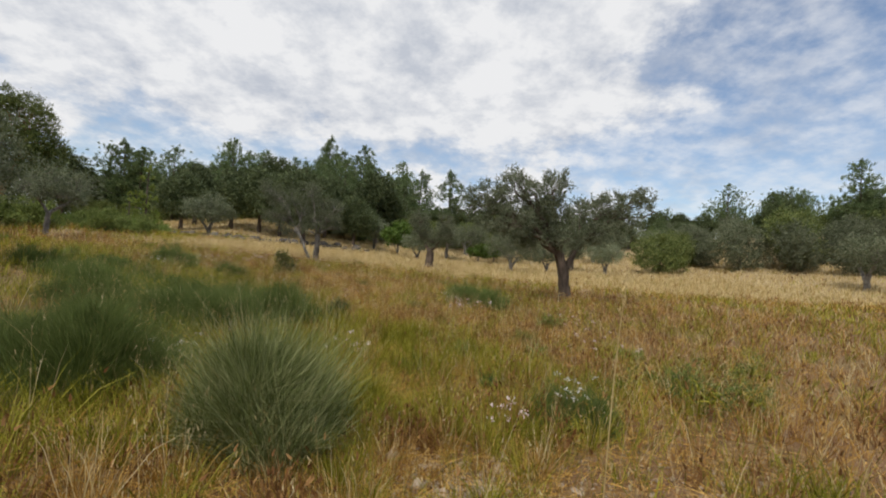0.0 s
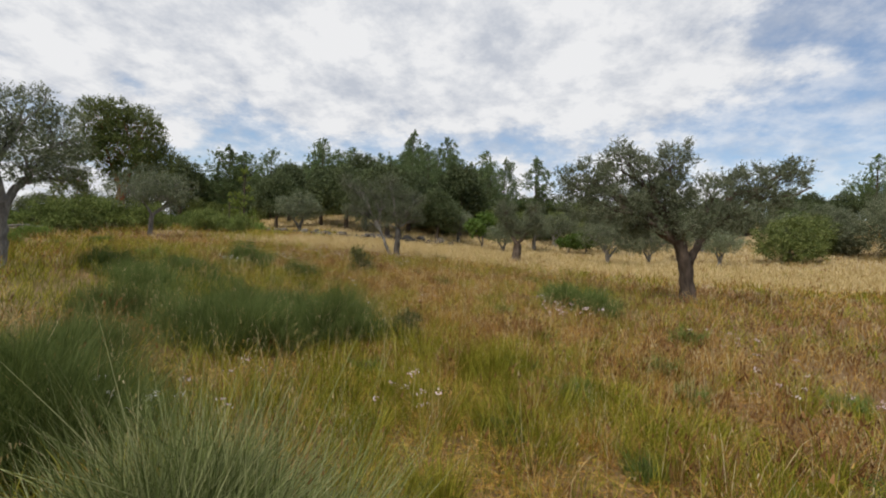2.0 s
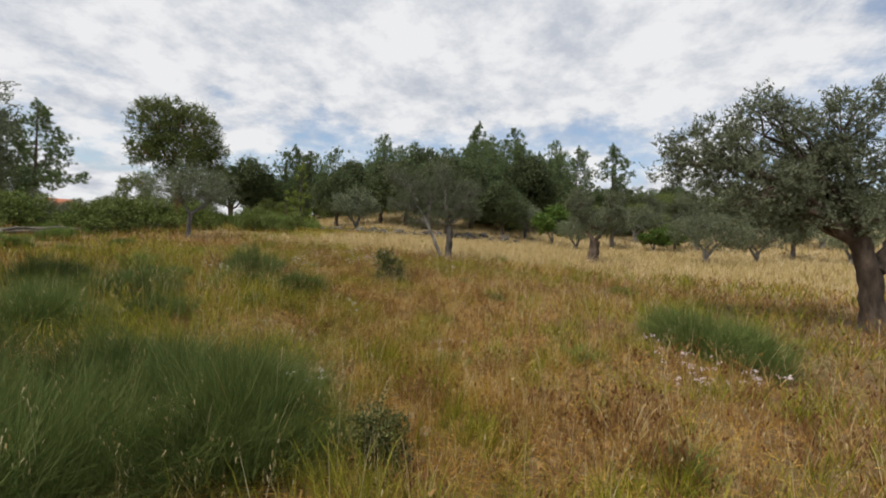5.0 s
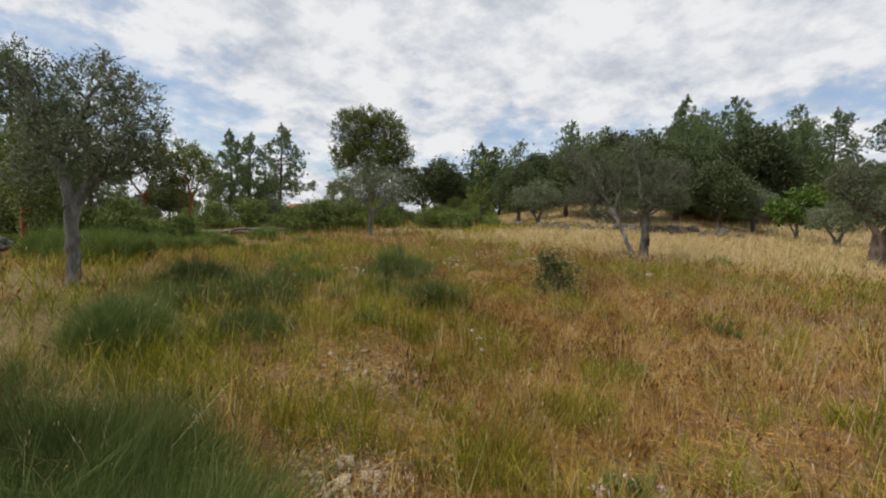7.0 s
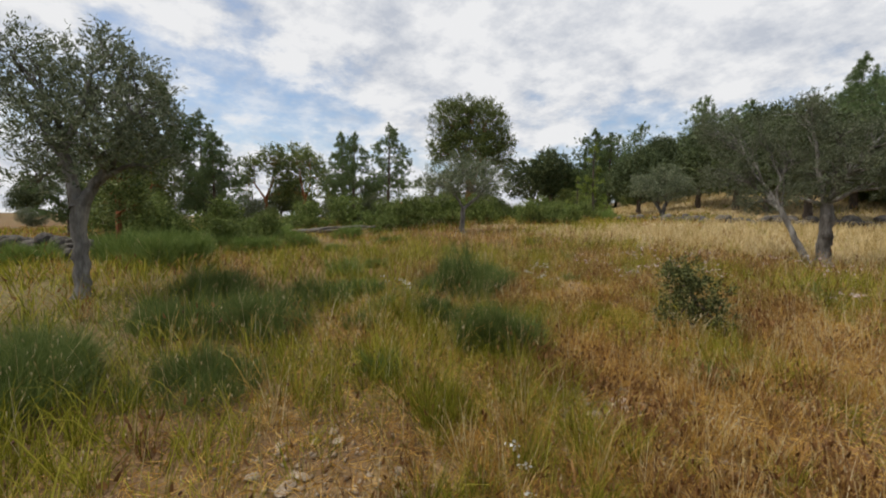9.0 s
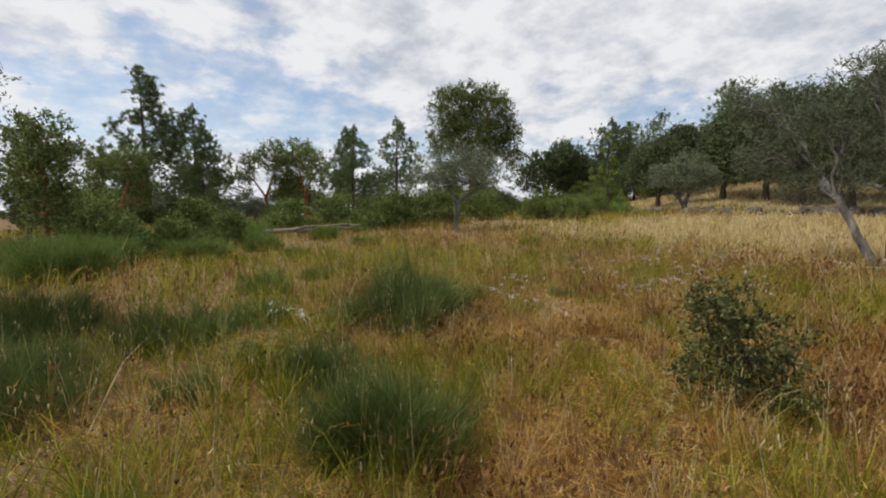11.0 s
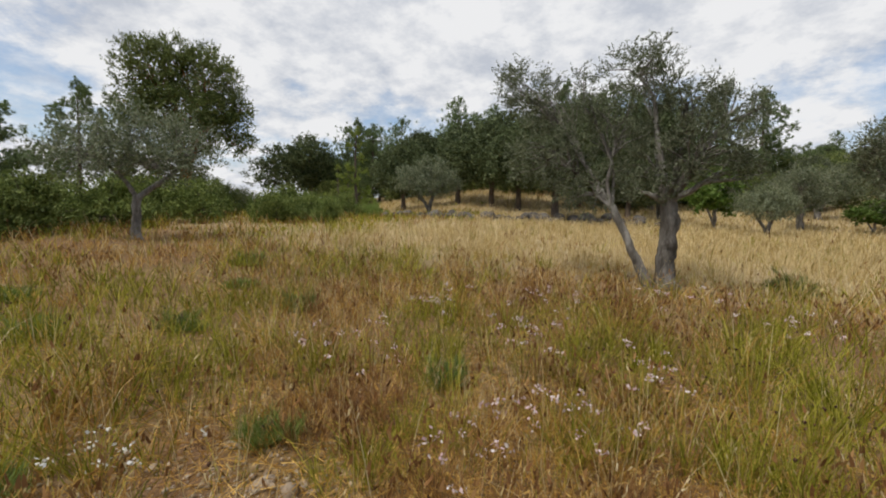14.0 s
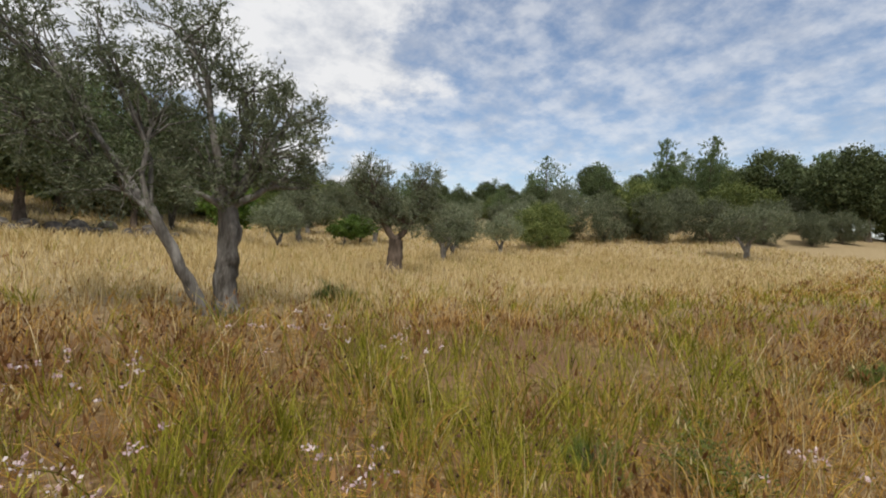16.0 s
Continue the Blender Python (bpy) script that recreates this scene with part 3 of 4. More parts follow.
def oaks_and_figs():
    dark = leafy_tree("holm_oak", 21, [[(0, 0, 0, 0.3), (0.05, 0, 1.0, 0.22), (0, 0, 1.9, 0.2)]],
        [(-1.9, 0, 4.0, 1.7, 1.8, 1.6), (0.2, 0.3, 5.4, 2.0, 2.0, 1.6), (2.0, 0, 4.2, 1.7, 1.8, 1.6), (0, -0.5, 3.0, 2.4, 2.0, 0.9)], "dark_leaf", "bark_dark", 520, 28, 0.34, (0.24, 0.13), 0.08)
    placed(dark, -19.8, 51.0, 1.0, 30)
    tagged(dark, "dark dense holm oak above a stone row", "tree", "oak trees")
    for x, y, s, turn in ((-15.4, 46.2, 1.05, 100), (-22.8, 52.5, 1.05, 200), (-27.5, 55, 1.05, 300), (-16, 56, 1.05, 60), (-11.5, 53, 0.85, 150), (-32, 52, 0.95, 20), (-35, 60, 1.1, 250)):
        again(dark, x, y, s, turn)
    cork = leafy_tree("cork_oak", 22, [[(0, 0, 0, 0.34), (0.05, 0, 1.2, 0.27), (0.1, 0, 2.4, 0.25)], [(0.1, 0, 2.3, 0.17), (-0.5, 0.1, 4.2, 0.1)], [(0.1, 0, 2.3, 0.17), (0.8, 0, 4.4, 0.1)]],
        [(-1.3, 0, 6.9, 1.5, 1.6, 1.5), (1.0, 0.2, 7.0, 1.6, 1.6, 1.5), (0, -0.3, 5.2, 2.1, 1.9, 1.2), (1.9, 0, 5.2, 1.3, 1.3, 1.2), (-1.9, 0, 4.9, 1.1, 1.2, 1.0), (2.5, 0, 3.9, 0.8, 0.8, 0.7), (-0.4, 0, 8.0, 0.9, 0.9, 0.6), (0.3, 0.2, 3.6, 1.6, 1.4, 0.7)],
        "oak_leaf", "bark_red", 1050, 63, 0.2, (0.105, 0.056), 0.2)
    placed(cork, -31.5, 30.2, 1.1, 60)
    tagged(cork, "tall cork oak with an orange stripped trunk", "tree", "oak trees")
    dome = leafy_tree("holm_oak", 23, [[(0, 0, 0, 0.5), (0.05, 0, 1.2, 0.4), (0, 0, 2.2, 0.35)]],
        [(-4.0, 0, 5.0, 2.4, 2.6, 2.2), (-1.6, 0.3, 7.2, 2.8, 2.8, 2.4), (1.6, 0, 7.3, 2.8, 2.8, 2.4), (4.0, 0, 5.2, 2.4, 2.6, 2.2), (0, -1, 4.4, 4.5, 2.5, 1.6)], "dark_leaf", "bark_dark", 420, 28, 0.42, (0.32, 0.18), 0.15)
    placed(dome, -62.5, 65.0, 1.0, 45)
    tagged(dome, "broad dome-shaped holm oak on the skyline", "tree", "oak trees")
    thin = leafy_tree("cork_oak", 24, [[(0, 0, 0, 0.22), (0.2, 0, 1.3, 0.17), (0.1, 0, 2.6, 0.15)], [(0.1, 0, 2.4, 0.11), (-1.2, 0.1, 4.2, 0.07)], [(0.1, 0, 2.4, 0.12), (1.0, 0, 4.8, 0.08)]],
        [(-1.8, 0, 4.6, 1.1, 1.2, 0.9), (-1.0, 0.2, 6.0, 1.2, 1.2, 1.0), (1.0, 0, 6.6, 1.6, 1.6, 1.3), (1.8, -0.3, 4.8, 1.4, 1.4, 1.2), (-2.2, 0, 3.0, 0.9, 0.9, 0.6), (1.5, 0, 3.2, 1.5, 1.4, 1.0)], "oak_leaf", "bark_red", 300, 38, 0.26, (0.18, 0.1), 0.4)
    placed(thin, -54.5, 19.0, 1.05, 60)
    tagged(thin, "open-crowned cork oak with an orange lower trunk", "tree", "oak trees")
    again(thin, -51.0, 22.5, 1.05, 200)
    again(thin, -20.0, 9.0, 0.5, 20)
    again(thin, -33.0, 9.0, 0.6, 130)
    again(thin, -36.5, 30.5, 0.55, 90)
    bush = leafy_tree("fig_tree", 25, [[(0, 0, 0, 0.12), (0.05, 0, 0.8, 0.1), (0, 0, 1.3, 0.09)], [(0, 0, 0.5, 0.07), (-0.5, 0, 1.5, 0.05)]],
        [(-0.8, 0, 2.1, 0.9, 1.0, 0.8), (0.5, 0.2, 2.7, 1.1, 1.1, 0.9), (0.9, 0, 1.8, 0.9, 0.9, 0.6)], "fig_leaf", "bark", 170, 36, 0.22, (0.2, 0.15), 0.3)
    placed(bush, -5.9, 50.5, 1.1, 30)
    tagged(bush, "bright green fig tree among the olives", "tree", "fig trees")
    again(bush, 6.0, 59.0, 1.1, 80, 0.75)
    again(bush, 3.8, 57.0, 0.9, 10, 0.75)
    low = leafy_tree("evergreen_tree", 26, [[(0, 0, 0, 0.25), (0, 0, 0.9, 0.2)]],
        [(-2.0, 0, 2.6, 1.9, 1.9, 1.7), (0.3, 0.3, 3.7, 2.1, 2.0, 1.8), (2.1, 0, 2.7, 1.8, 1.9, 1.7), (0, -0.6, 1.5, 3.2, 2.0, 1.2)], "oak_leaf", "bark_dark", 560, 35, 0.28, (0.18, 0.095), 0.04)
    placed(low, 26.8, 56.5, 1.0, 0)
    tagged(low, "dense dark green evergreen tree at the meadow edge", "tree", "edge trees")
    grey = leafy_tree("olive_thicket_tree", 27, [[(0, 0, 0, 0.25), (0, 0, 0.9, 0.2)]],
        [(-2.2, 0, 3.0, 2.0, 2.0, 1.8), (0.3, 0.3, 4.4, 2.3, 2.2, 1.9), (2.3, 0, 3.2, 2.0, 2.0, 1.8), (0, -0.6, 1.8, 3.4, 2.0, 1.4)], "olive_leaf", "bark_dark", 620, 28, 0.30, (0.21, 0.085), 0.04)
    placed(grey, 36.5, 56.0, 1.0, 0)
    tagged(grey, "overgrown grey-green olive with boughs down to the ground", "tree", "edge trees")
    for x, y, s, turn in ((40.5, 52.5, 1.25, 60), (44.5, 47.5, 1.1, 160), (49, 44, 1.05, 250), (53, 41, 0.85, 20), (58, 40, 0.8, 100), (48, 54, 1.2, 200), (34, 60, 0.9, 90), (63, 47, 1.0, 310)):
        again(grey, x, y, 0.78 * s, turn)
    for x, y, s, turn in ((43, 56, 1.35, 40), (55, 50, 1.2, 110), (31.5, 61, 0.9, 200)):
        again(low, x, y, s, turn)
    return dark, thin, low, grey


OAKS = oaks_and_figs()


def conifers():
    kinds = [pine_tree("pine_tree", 31, 11.0, 3.7, tufts=3400, needles=22, low=0.1, broad=0.55, long=0.03), pine_tree("pine_tree", 32, 12.0, 3.1, tufts=3000, needles=22, ragged=0.4, broad=0.55, long=0.03), pine_tree("pine_tree", 33, 10.0, 3.5, tufts=3000, needles=22, low=0.22, broad=0.55, long=0.03)]
    distant = [pine_tree("pine_tree", 35, 11.0, 3.7, tufts=1900, needles=16, broad=0.6, long=0.044, taper=0.72, scatter=0.13, boughs=(7, 11)), pine_tree("pine_tree", 36, 12.0, 3.3, tufts=1900, needles=16, broad=0.6, long=0.044, taper=0.72, scatter=0.13, boughs=(7, 11), ragged=0.4), pine_tree("pine_tree", 37, 10.0, 3.9, tufts=1900, needles=16, broad=0.6, long=0.044, taper=0.72, scatter=0.13, boughs=(7, 11))]
    for n, (ob, x, y) in enumerate(zip(distant, (-38.0, -20.0, 52.0), (86.0, 88.0, 84.0))):
        placed(ob, x, y, 1.0, 50 * n)
        tagged(ob, "dark green pine tree in a distant wood", "tree", "wood pines")
    spots = ((-44.5, 9.4, 11.6, 0), (-47.5, 12.9, 9.6, 2), (-69, 39.8, 14.6, 2), (-64, 30.7, 11.8, 1), (-42.5, 25.0, 8.0, 2), (-54.5, 72, 13.0, 1), (-51, 71, 12.0, 0), (-28.0, 97, 15.5, 1), (-13.1, 67.5, 12.0, 0), (-10.2, 70, 10.5, 1), (-0.8, 79.5, 12.0, 2), (-6, 76, 11.5, 2), (-29.0, 6.4, 5.2, 1), (-40.5, 13.2, 7.0, 0))
    tall = (11.0, 12.0, 10.0)
    used = set()
    for n, (x, y, h, k) in enumerate(spots):
        if k not in used:
            used.add(k)
            ob = placed(kinds[k], x, y, h / tall[k], 30 * n)
        else:
            ob = again(kinds[k], x, y, h / tall[k], 77 * n)
        tagged(ob, "dark green pine tree with brush-like boughs", "tree", "pine trees")
    young = pine_tree("young_pine", 34, 5.0, 1.1, "young_pine", tufts=520, needles=11, low=0.04)
    placed(young, -28.4, 41.0, 1.25, 0)
    tagged(young, "yellow-green bushy young pine on a grassy bank", "tree", "young pines")
    again(young, -29.8, 40.4, 0.75, 90)
    again(young, -30.9, 42.6, 0.8, 190)
    # wood on the rise to the north
    rng = np.random.default_rng(5)
    n = 0
    for row, (y0, cnt) in enumerate(((69, 19), (77, 21), (86, 21), (100, 16))):
        for i in range(cnt):
            x = -66 + (i + rng.uniform(0.1, 0.9)) * 78 / cnt
            y = y0 + 5 * math.sin(x * 0.11) + rng.uniform(-4, 4) - 0.12 * (x + 30)
            if x > -8 or -56 < x < -50 and y < 74:
                continue
            n += 1
            if rng.random() < (0.45 if row < 2 else 0.2):
                again(OAKS[0], x, y, rng.uniform(1.0, 1.5), rng.uniform(0, 360))
            else:
                k = int(rng.integers(3))
                again(distant[k], x, y, rng.uniform(0.75, 1.15), rng.uniform(0, 360))
    for i in range(30):
        x = -62 + (i + rng.uniform(0.1, 0.9)) * 2.3
        again(OAKS[2], x, 66 + 4 * math.sin(x * 0.11) - 0.14 * (x + 30) + rng.uniform(-2, 3) + (10 if x > -12 else 0), rng.uniform(0.55, 0.85), rng.uniform(0, 360))
    for i in range(13):
        again(OAKS[2 if i % 3 else 3], -7 + 2.0 * i + rng.uniform(-1, 1), 84 + rng.uniform(-3, 5), rng.uniform(0.7, 0.95), rng.uniform(0, 360))
    # wood behind the orchard to the east
    for row, (d, cnt) in enumerate(((80, 34), (92, 34), (106, 26))):
        for i in range(cnt):
            a = radians(8 + (i + rng.uniform(0.1, 0.9)) * 68 / cnt)
            x, y = -6 + (d + rng.uniform(-5, 5)) * math.sin(a), 12 + (d + rng.uniform(-5, 5)) * math.cos(a)
            grown = float(np.interp(math.degrees(a), (8, 16, 36, 52, 68), (0.4, 0.5, 0.55, 0.8, 1.0)))
            if rng.random() < 0.5:
                again(OAKS[int(rng.integers(0, 3)) % 2 * 2], x, y, grown * rng.uniform(1.1, 1.6), rng.uniform(0, 360))
            else:
                again(distant[int(rng.integers(3))], x, y, grown * rng.uniform(0.85, 1.25), rng.uniform(0, 360))
    # low distant trees to the west
    for i in range(16):
        x, y = -74 - rng.uniform(0, 30), -6 + 3.6 * i + rng.uniform(-2, 2)
        again(OAKS[int(rng.integers(0, 2))], x, y, rng.uniform(0.5, 0.8), rng.uniform(0, 360))
    return kinds


PINES = conifers()

# ---- shrubs ----


def broom_bush(name, seed, rx, ry, tall, strands, mat="broom", width=0.004, droop=0.25, arch=0.0, reach=0.8):
    """A broom: sheaves of fine twigs that fan out from uneven heads."""
    rng = np.random.default_rng(seed)
    heads = 13
    ha, hq = rng.uniform(0, 2 * np.pi, heads), np.sqrt(rng.uniform(0.0, 1.0, heads))
    hx, hy, hh = 0.72 * hq * np.cos(ha), 0.72 * hq * np.sin(ha), rng.uniform(0.35, 1.0, heads) * (1 - 0.35 * hq)
    hr = rng.uniform(0.28, 0.5, heads)
    sheaf = 26
    m = strands // sheaf
    own = rng.integers(0, heads, m)
    a, q = rng.uniform(0, 2 * np.pi, m), np.sqrt(rng.random(m))
    vx, vy = q * np.cos(a), q * np.sin(a)
    ux, uy = hx[own] + hr[own] * vx, hy[own] + hr[own] * vy
    dome = np.sqrt(np.maximum(0.03, 1 - 0.85 * q * q)) * hh[own]
    f = rng.random(m) ** 0.7
    foot = np.stack([rx * ux * (0.6 + 0.4 * f), ry * uy * (0.6 + 0.4 * f), 0.72 * tall * dome * f], 1)
    ln = reach * tall * rng.uniform(0.16, 0.42, m) * (1 + 0.9 * (rng.random(m) < 0.2))
    way = unit(np.stack([(ux + vx * 0.6) * (0.35 + droop) + 0.5 * rng.normal(size=m), (uy + vy * 0.6) * (0.35 + droop) + 0.5 * rng.normal(size=m), np.ones(m)], 1))
    foot, way, ln = np.repeat(foot, sheaf, 0), np.repeat(way, sheaf, 0), np.repeat(ln, sheaf)
    strands = m * sheaf
    ln = ln * rng.uniform(0.45, 1.15, strands)
    foot = foot + rng.normal(size=(strands, 3)) * 0.022 * (rx + tall) * (1, 1, 0.8)
    foot[:, 2] = np.maximum(foot[:, 2], 0.0)
    tip = foot + unit(way + 0.2 * rng.normal(size=(strands, 3))) * ln[:, None]
    base = foot * (0.5, 0.5, 0)
    if arch:
        # blades that bow outwards at the tip
        tip = tip + np.column_stack([way[:, :2] * ln[:, None] * 0.6, -0.35 * ln * np.hypot(way[:, 0], way[:, 1])]) * arch
        co, fa = strips(foot, tip, width * np.ones(strands), rng, 0.12 * arch)
    else:
        co, fa = wisps(foot, tip, width, rng)
    root = new(name)
    part("foliage", fast_mesh(name + "_foliage", co, fa), mat, root, kind="stuff")
    pick = rng.integers(0, strands, 60)
    dry = tip[pick] + np.stack([0.1 * rng.normal(size=60), 0.1 * rng.normal(size=60), 0.12 * rng.random(60)], 1) * tall
    part("dry_stalk", fast_mesh(name + "_dry_stalk", *strips(foot[pick], dry, width * 0.9 * np.ones(60), rng, 0.05)), "grass_pale", root, "pale dead stalks", "stuff")
    stems = []
    for k in range(9):
        b = base[k] * 0.4
        stems.append(tube(bent(b, tip[k] * (0.6, 0.6, 0.7), rng, 5, 0.15), np.linspace(0.014, 0.005, 5), 5))
    part("stem", fast_mesh(name + "_stem", *joined(stems), True), "bark_dark", root)
    return root


BROOMS = (((-3.95, 7.15), 1.2, 1.0, 1.4, 34000), ((-3.25, 8.4), 1.1, 1.0, 1.3, 42000), ((-4.8, 8.7), 0.95, 0.9, 1.2, 20000), ((-3.55, 4.35), 0.9, 0.9, 1.5, 30000), ((0.95, 13.8), 1.5, 1.0, 1.25, 26000), ((1.4, 4.45), 0.5, 0.42, 0.72, 14000), ((3.9, 5.9), 0.5, 0.4, 0.5, 7000), ((2.0, 2.3), 0.35, 0.3, 0.34, 6000), ((-0.35, 5.9), 0.3, 0.3, 0.4, 6000),
       ((-7.9, 13.55), 0.5, 0.45, 0.72, 16000), ((-6.75, 13.72), 0.52, 0.48, 1.0, 24000), ((-9.3, 14.9), 0.85, 0.8, 1.25, 28000), ((-8.4, 11.3), 0.85, 0.75, 0.95, 16000), ((-7.6, 9.3), 0.9, 0.85, 1.1, 20000), ((-9.1, 10.4), 0.7, 0.7, 0.85, 12000),
       ((-4.9, 5.6), 0.8, 0.8, 1.15, 16000), ((-6.4, 7.9), 0.9, 0.8, 0.95, 15000), ((-7.0, 10.7), 0.75, 0.7, 0.75, 10000), ((-9.6, 12.3), 0.7, 0.7, 0.75, 9000), ((-10.6, 11.0), 0.8, 0.7, 0.9, 9000))


def shrubs():
    t = broom_bush("grass_tussock", 41, 0.60, 0.56, 1.35, 42000, "tussock", 0.0019, -0.08, 0.06, 0.9)
    placed(t, -1.3, 3.5)
    tagged(t, "grey-green feathery tussock with pale tips", "tussock")
    for n, ((x, y), rx, ry, h, cnt) in enumerate(BROOMS):
        b = broom_bush("broom_bush", 50 + n, rx, ry, h, cnt, "broom", 0.0017 if math.hypot(x + 4, y - 9) < 6 else 0.0026)
        placed(b, x, y, 1.0, 25 * n)
        tagged(b, "dark green broom bush of fine upright twigs in the meadow", "bush", "broom bushes")
    far = broom_bush("broom_bush", 70, 0.95, 0.85, 1.1, 24000, "broom_light", 0.0036, reach=0.5)
    placed(far, -14.6, 10.4, 1.3)
    tagged(far, "green broom bush in the thicket by the wall", "bush", "thicket bushes")
    rng = np.random.default_rng(9)
    spots = [(-16.2, 9.6, 1.5), (-17.2, 10.8, 1.4), (-17.6, 12.6, 1.3), (-19.2, 12.2, 1.4), (-19.0, 14.4, 1.1), (-17.0, 15.0, 0.6), (-20.8, 14.5, 1.2), (-21.2, 16.8, 1.0), (-12.7, 14.6, 0.55), (-18.2, 17.4, 0.8), (-22.4, 12.5, 1.3),
             (-24.5, 10.2, 1.4), (-23.2, 18.8, 0.9), (-26, 14, 1.3), (-21.5, 10.0, 1.5), (-25.5, 19.5, 1.1), (-15.0, 18.2, 0.55), (-13.5, 20.5, 0.5), (-28.4, 17.5, 1.2), (-24.0, 7.4, 1.3)]
    for n, (x, y, s) in enumerate(spots):
        again(far, x, y, s * rng.uniform(0.78, 0.98), rng.uniform(0, 360), rng.uniform(0.9, 1.15))
    light = broom_bush("green_shrub", 71, 1.0, 0.9, 1.2, 12000, "broom_light", 0.007, reach=0.55)
    placed(light, -27.6, 21.6, 1.25)
    tagged(light, "rounded light green shrub on the bank", "bush", "light shrubs")
    for n, (x, y, s) in enumerate(((-29.2, 24.0, 1.4), (-26.8, 23.6, 1.1), (-28.6, 37.0, 1.3), (-30.5, 36.2, 1.2), (-27.6, 39.2, 1.3), (-26.6, 38.2, 1.0), (-29.5, 39.0, 1.4), (-31, 33.5, 1.2), (-25.5, 30.5, 0.8), (-32.5, 26.5, 1.2), (-10.0, 13.2, 0.55), (-9.6, 12.6, 0.5), (-33, 38.5, 1.5), (-34, 22, 1.3), (-36, 18, 1.2), (-32, 14.5, 1.2), (-38, 27, 1.3))):
        again(light, x, y, s, 41 * n)
    # overgrown crest to the west
    for n in range(46):
        f = n / 45
        x, y = -21 - 14 * math.sin(1.5 * f) + rng.uniform(-4, 4), 7 + 30 * f + rng.uniform(-2.5, 2.5)
        if math.hypot(x + 20.8, y - 22.5) < 1.8 or math.hypot(x + 24, y - 17) < 2.2:
            continue
        again((far, light)[n % 3 == 0], x, y, rng.uniform(0.65, 1.15), rng.uniform(0, 360), rng.uniform(0.8, 1.1))
    for n in range(26):
        again(OAKS[2 + n % 2], -40 - rng.uniform(0, 26), -4 + 2.2 * n + rng.uniform(-2, 2), rng.uniform(0.36, 0.62), rng.uniform(0, 360), 0.8)
    for x, y, s in ((-27.2, 36.5, 1.9), (-29.2, 37.6, 2.0), (-31.2, 38.6, 2.1), (-33.5, 37.5, 2.0), (-26.2, 39.5, 1.5), (-30.2, 35.2, 1.7)):
        again(light, x, y, s, 70 * s)
    knoll = leafy_tree("leafy_shrub", 76, [[(0, 0, 0, 0.05), (0.03, 0, 0.3, 0.04), (0, 0, 0.5, 0.03)]],
        [(-0.6, 0, 0.55, 0.6, 0.6, 0.5), (0.1, 0.2, 0.9, 0.7, 0.7, 0.55), (0.7, 0, 0.5, 0.6, 0.6, 0.45), (0.1, -0.4, 0.45, 0.7, 0.5, 0.4), (0.4, 0.1, 1.3, 0.35, 0.35, 0.4), (-0.4, 0.1, 1.15, 0.3, 0.3, 0.4)], "shrub_leaf", "bark_dark", 230, 28, 0.13, (0.11, 0.045), 0.2)
    placed(knoll, -24.2, 21.0, 1.15)
    tagged(knoll, "leafy green shrub on the overgrown bank", "bush", "bank shrubs")
    for n, (x, y, s) in enumerate(((-23.2, 20.0, 1.0), (-24.8, 23.3, 1.1), (-26.0, 24.6, 1.2), (-25.2, 26.8, 1.0), (-22.9, 29.2, 0.85), (-22.0, 31.2, 0.8), (-24.2, 30.4, 1.0), (-26.2, 31.6, 1.1), (-24.0, 32.4, 0.9), (-27.2, 28.6, 1.1), (-18.6, 10.6, 0.75), (-19.8, 12.0, 0.75), (-21.2, 13.4, 0.8), (-25.3, 20.6, 1.2), (-26.8, 23.0, 1.1), (-22.4, 10.0, 1.2), (-25.0, 9.0, 1.3), (-26.4, 12.5, 1.2), (-27.5, 16.5, 1.2), (-26.6, 34.2, 1.1), (-24.8, 36.0, 1.0), (-28.2, 19.4, 1.2), (-29.4, 27.4, 1.3))):
        again(knoll, x, y, s * rng.uniform(0.9, 1.15), 61 * n, rng.uniform(0.85, 1.15))
    for x, y, s in ((-32.6, 31.4, 0.5), (-30.4, 31.6, 0.36), (-33.5, 29.0, 0.45)):
        again(OAKS[2], x, y, s, 90 * s)
    small = broom_bush("broom_bush", 72, 0.35, 0.3, 0.42, 3000, "broom", 0.003)
    placed(small, -5.5, 26.6, 1.7)
    tagged(small, "small dark broom bush in pale grass", "bush", "broom bushes")
    sprout = broom_bush("broom_sprout", 73, 0.3, 0.28, 0.42, 2600, "broom_light", 0.0026, 0.1)
    placed(sprout, -2.1, 7.0)
    tagged(sprout, "low yellow-green broom sprout among dry grass", "bush", "broom sprouts")
    for n, (x, y, s) in enumerate(((0.24, 6.8, 1.0), (1.6, 7.4, 1.0), (0.05, 9.6, 1.1), (-0.3, 7.9, 0.9), (1.5, 8.6, 1.2), (0.6, 5.6, 0.8), (3.3, 7.9, 1.2), (3.1, 5.8, 1.3), (-5.7, 19.5, 0.8), (-0.1, 19.8, 1.6), (-12.0, 18.7, 1.2), (-9.4, 17.7, 0.9), (-8.9, 19.0, 0.9), (-12.9, 17.6, 1.2), (-14.9, 21.7, 1.2), (-11.6, 13.5, 1.5), (-10.9, 15.8, 1.2), (-2.4, 11.2, 0.9), (-3.4, 13.4, 0.9), (-1.0, 12.3, 1.0), (-5.0, 14.9, 0.8), (-6.6, 12.1, 1.0), (-8.0, 12.5, 1.1), (-3.0, 16.0, 1.0), (2.6, 11.0, 1.2), (-4.5, 18.0, 0.8), (-9.9, 16.4, 1.0), (-11.6, 19.9, 1.1))):
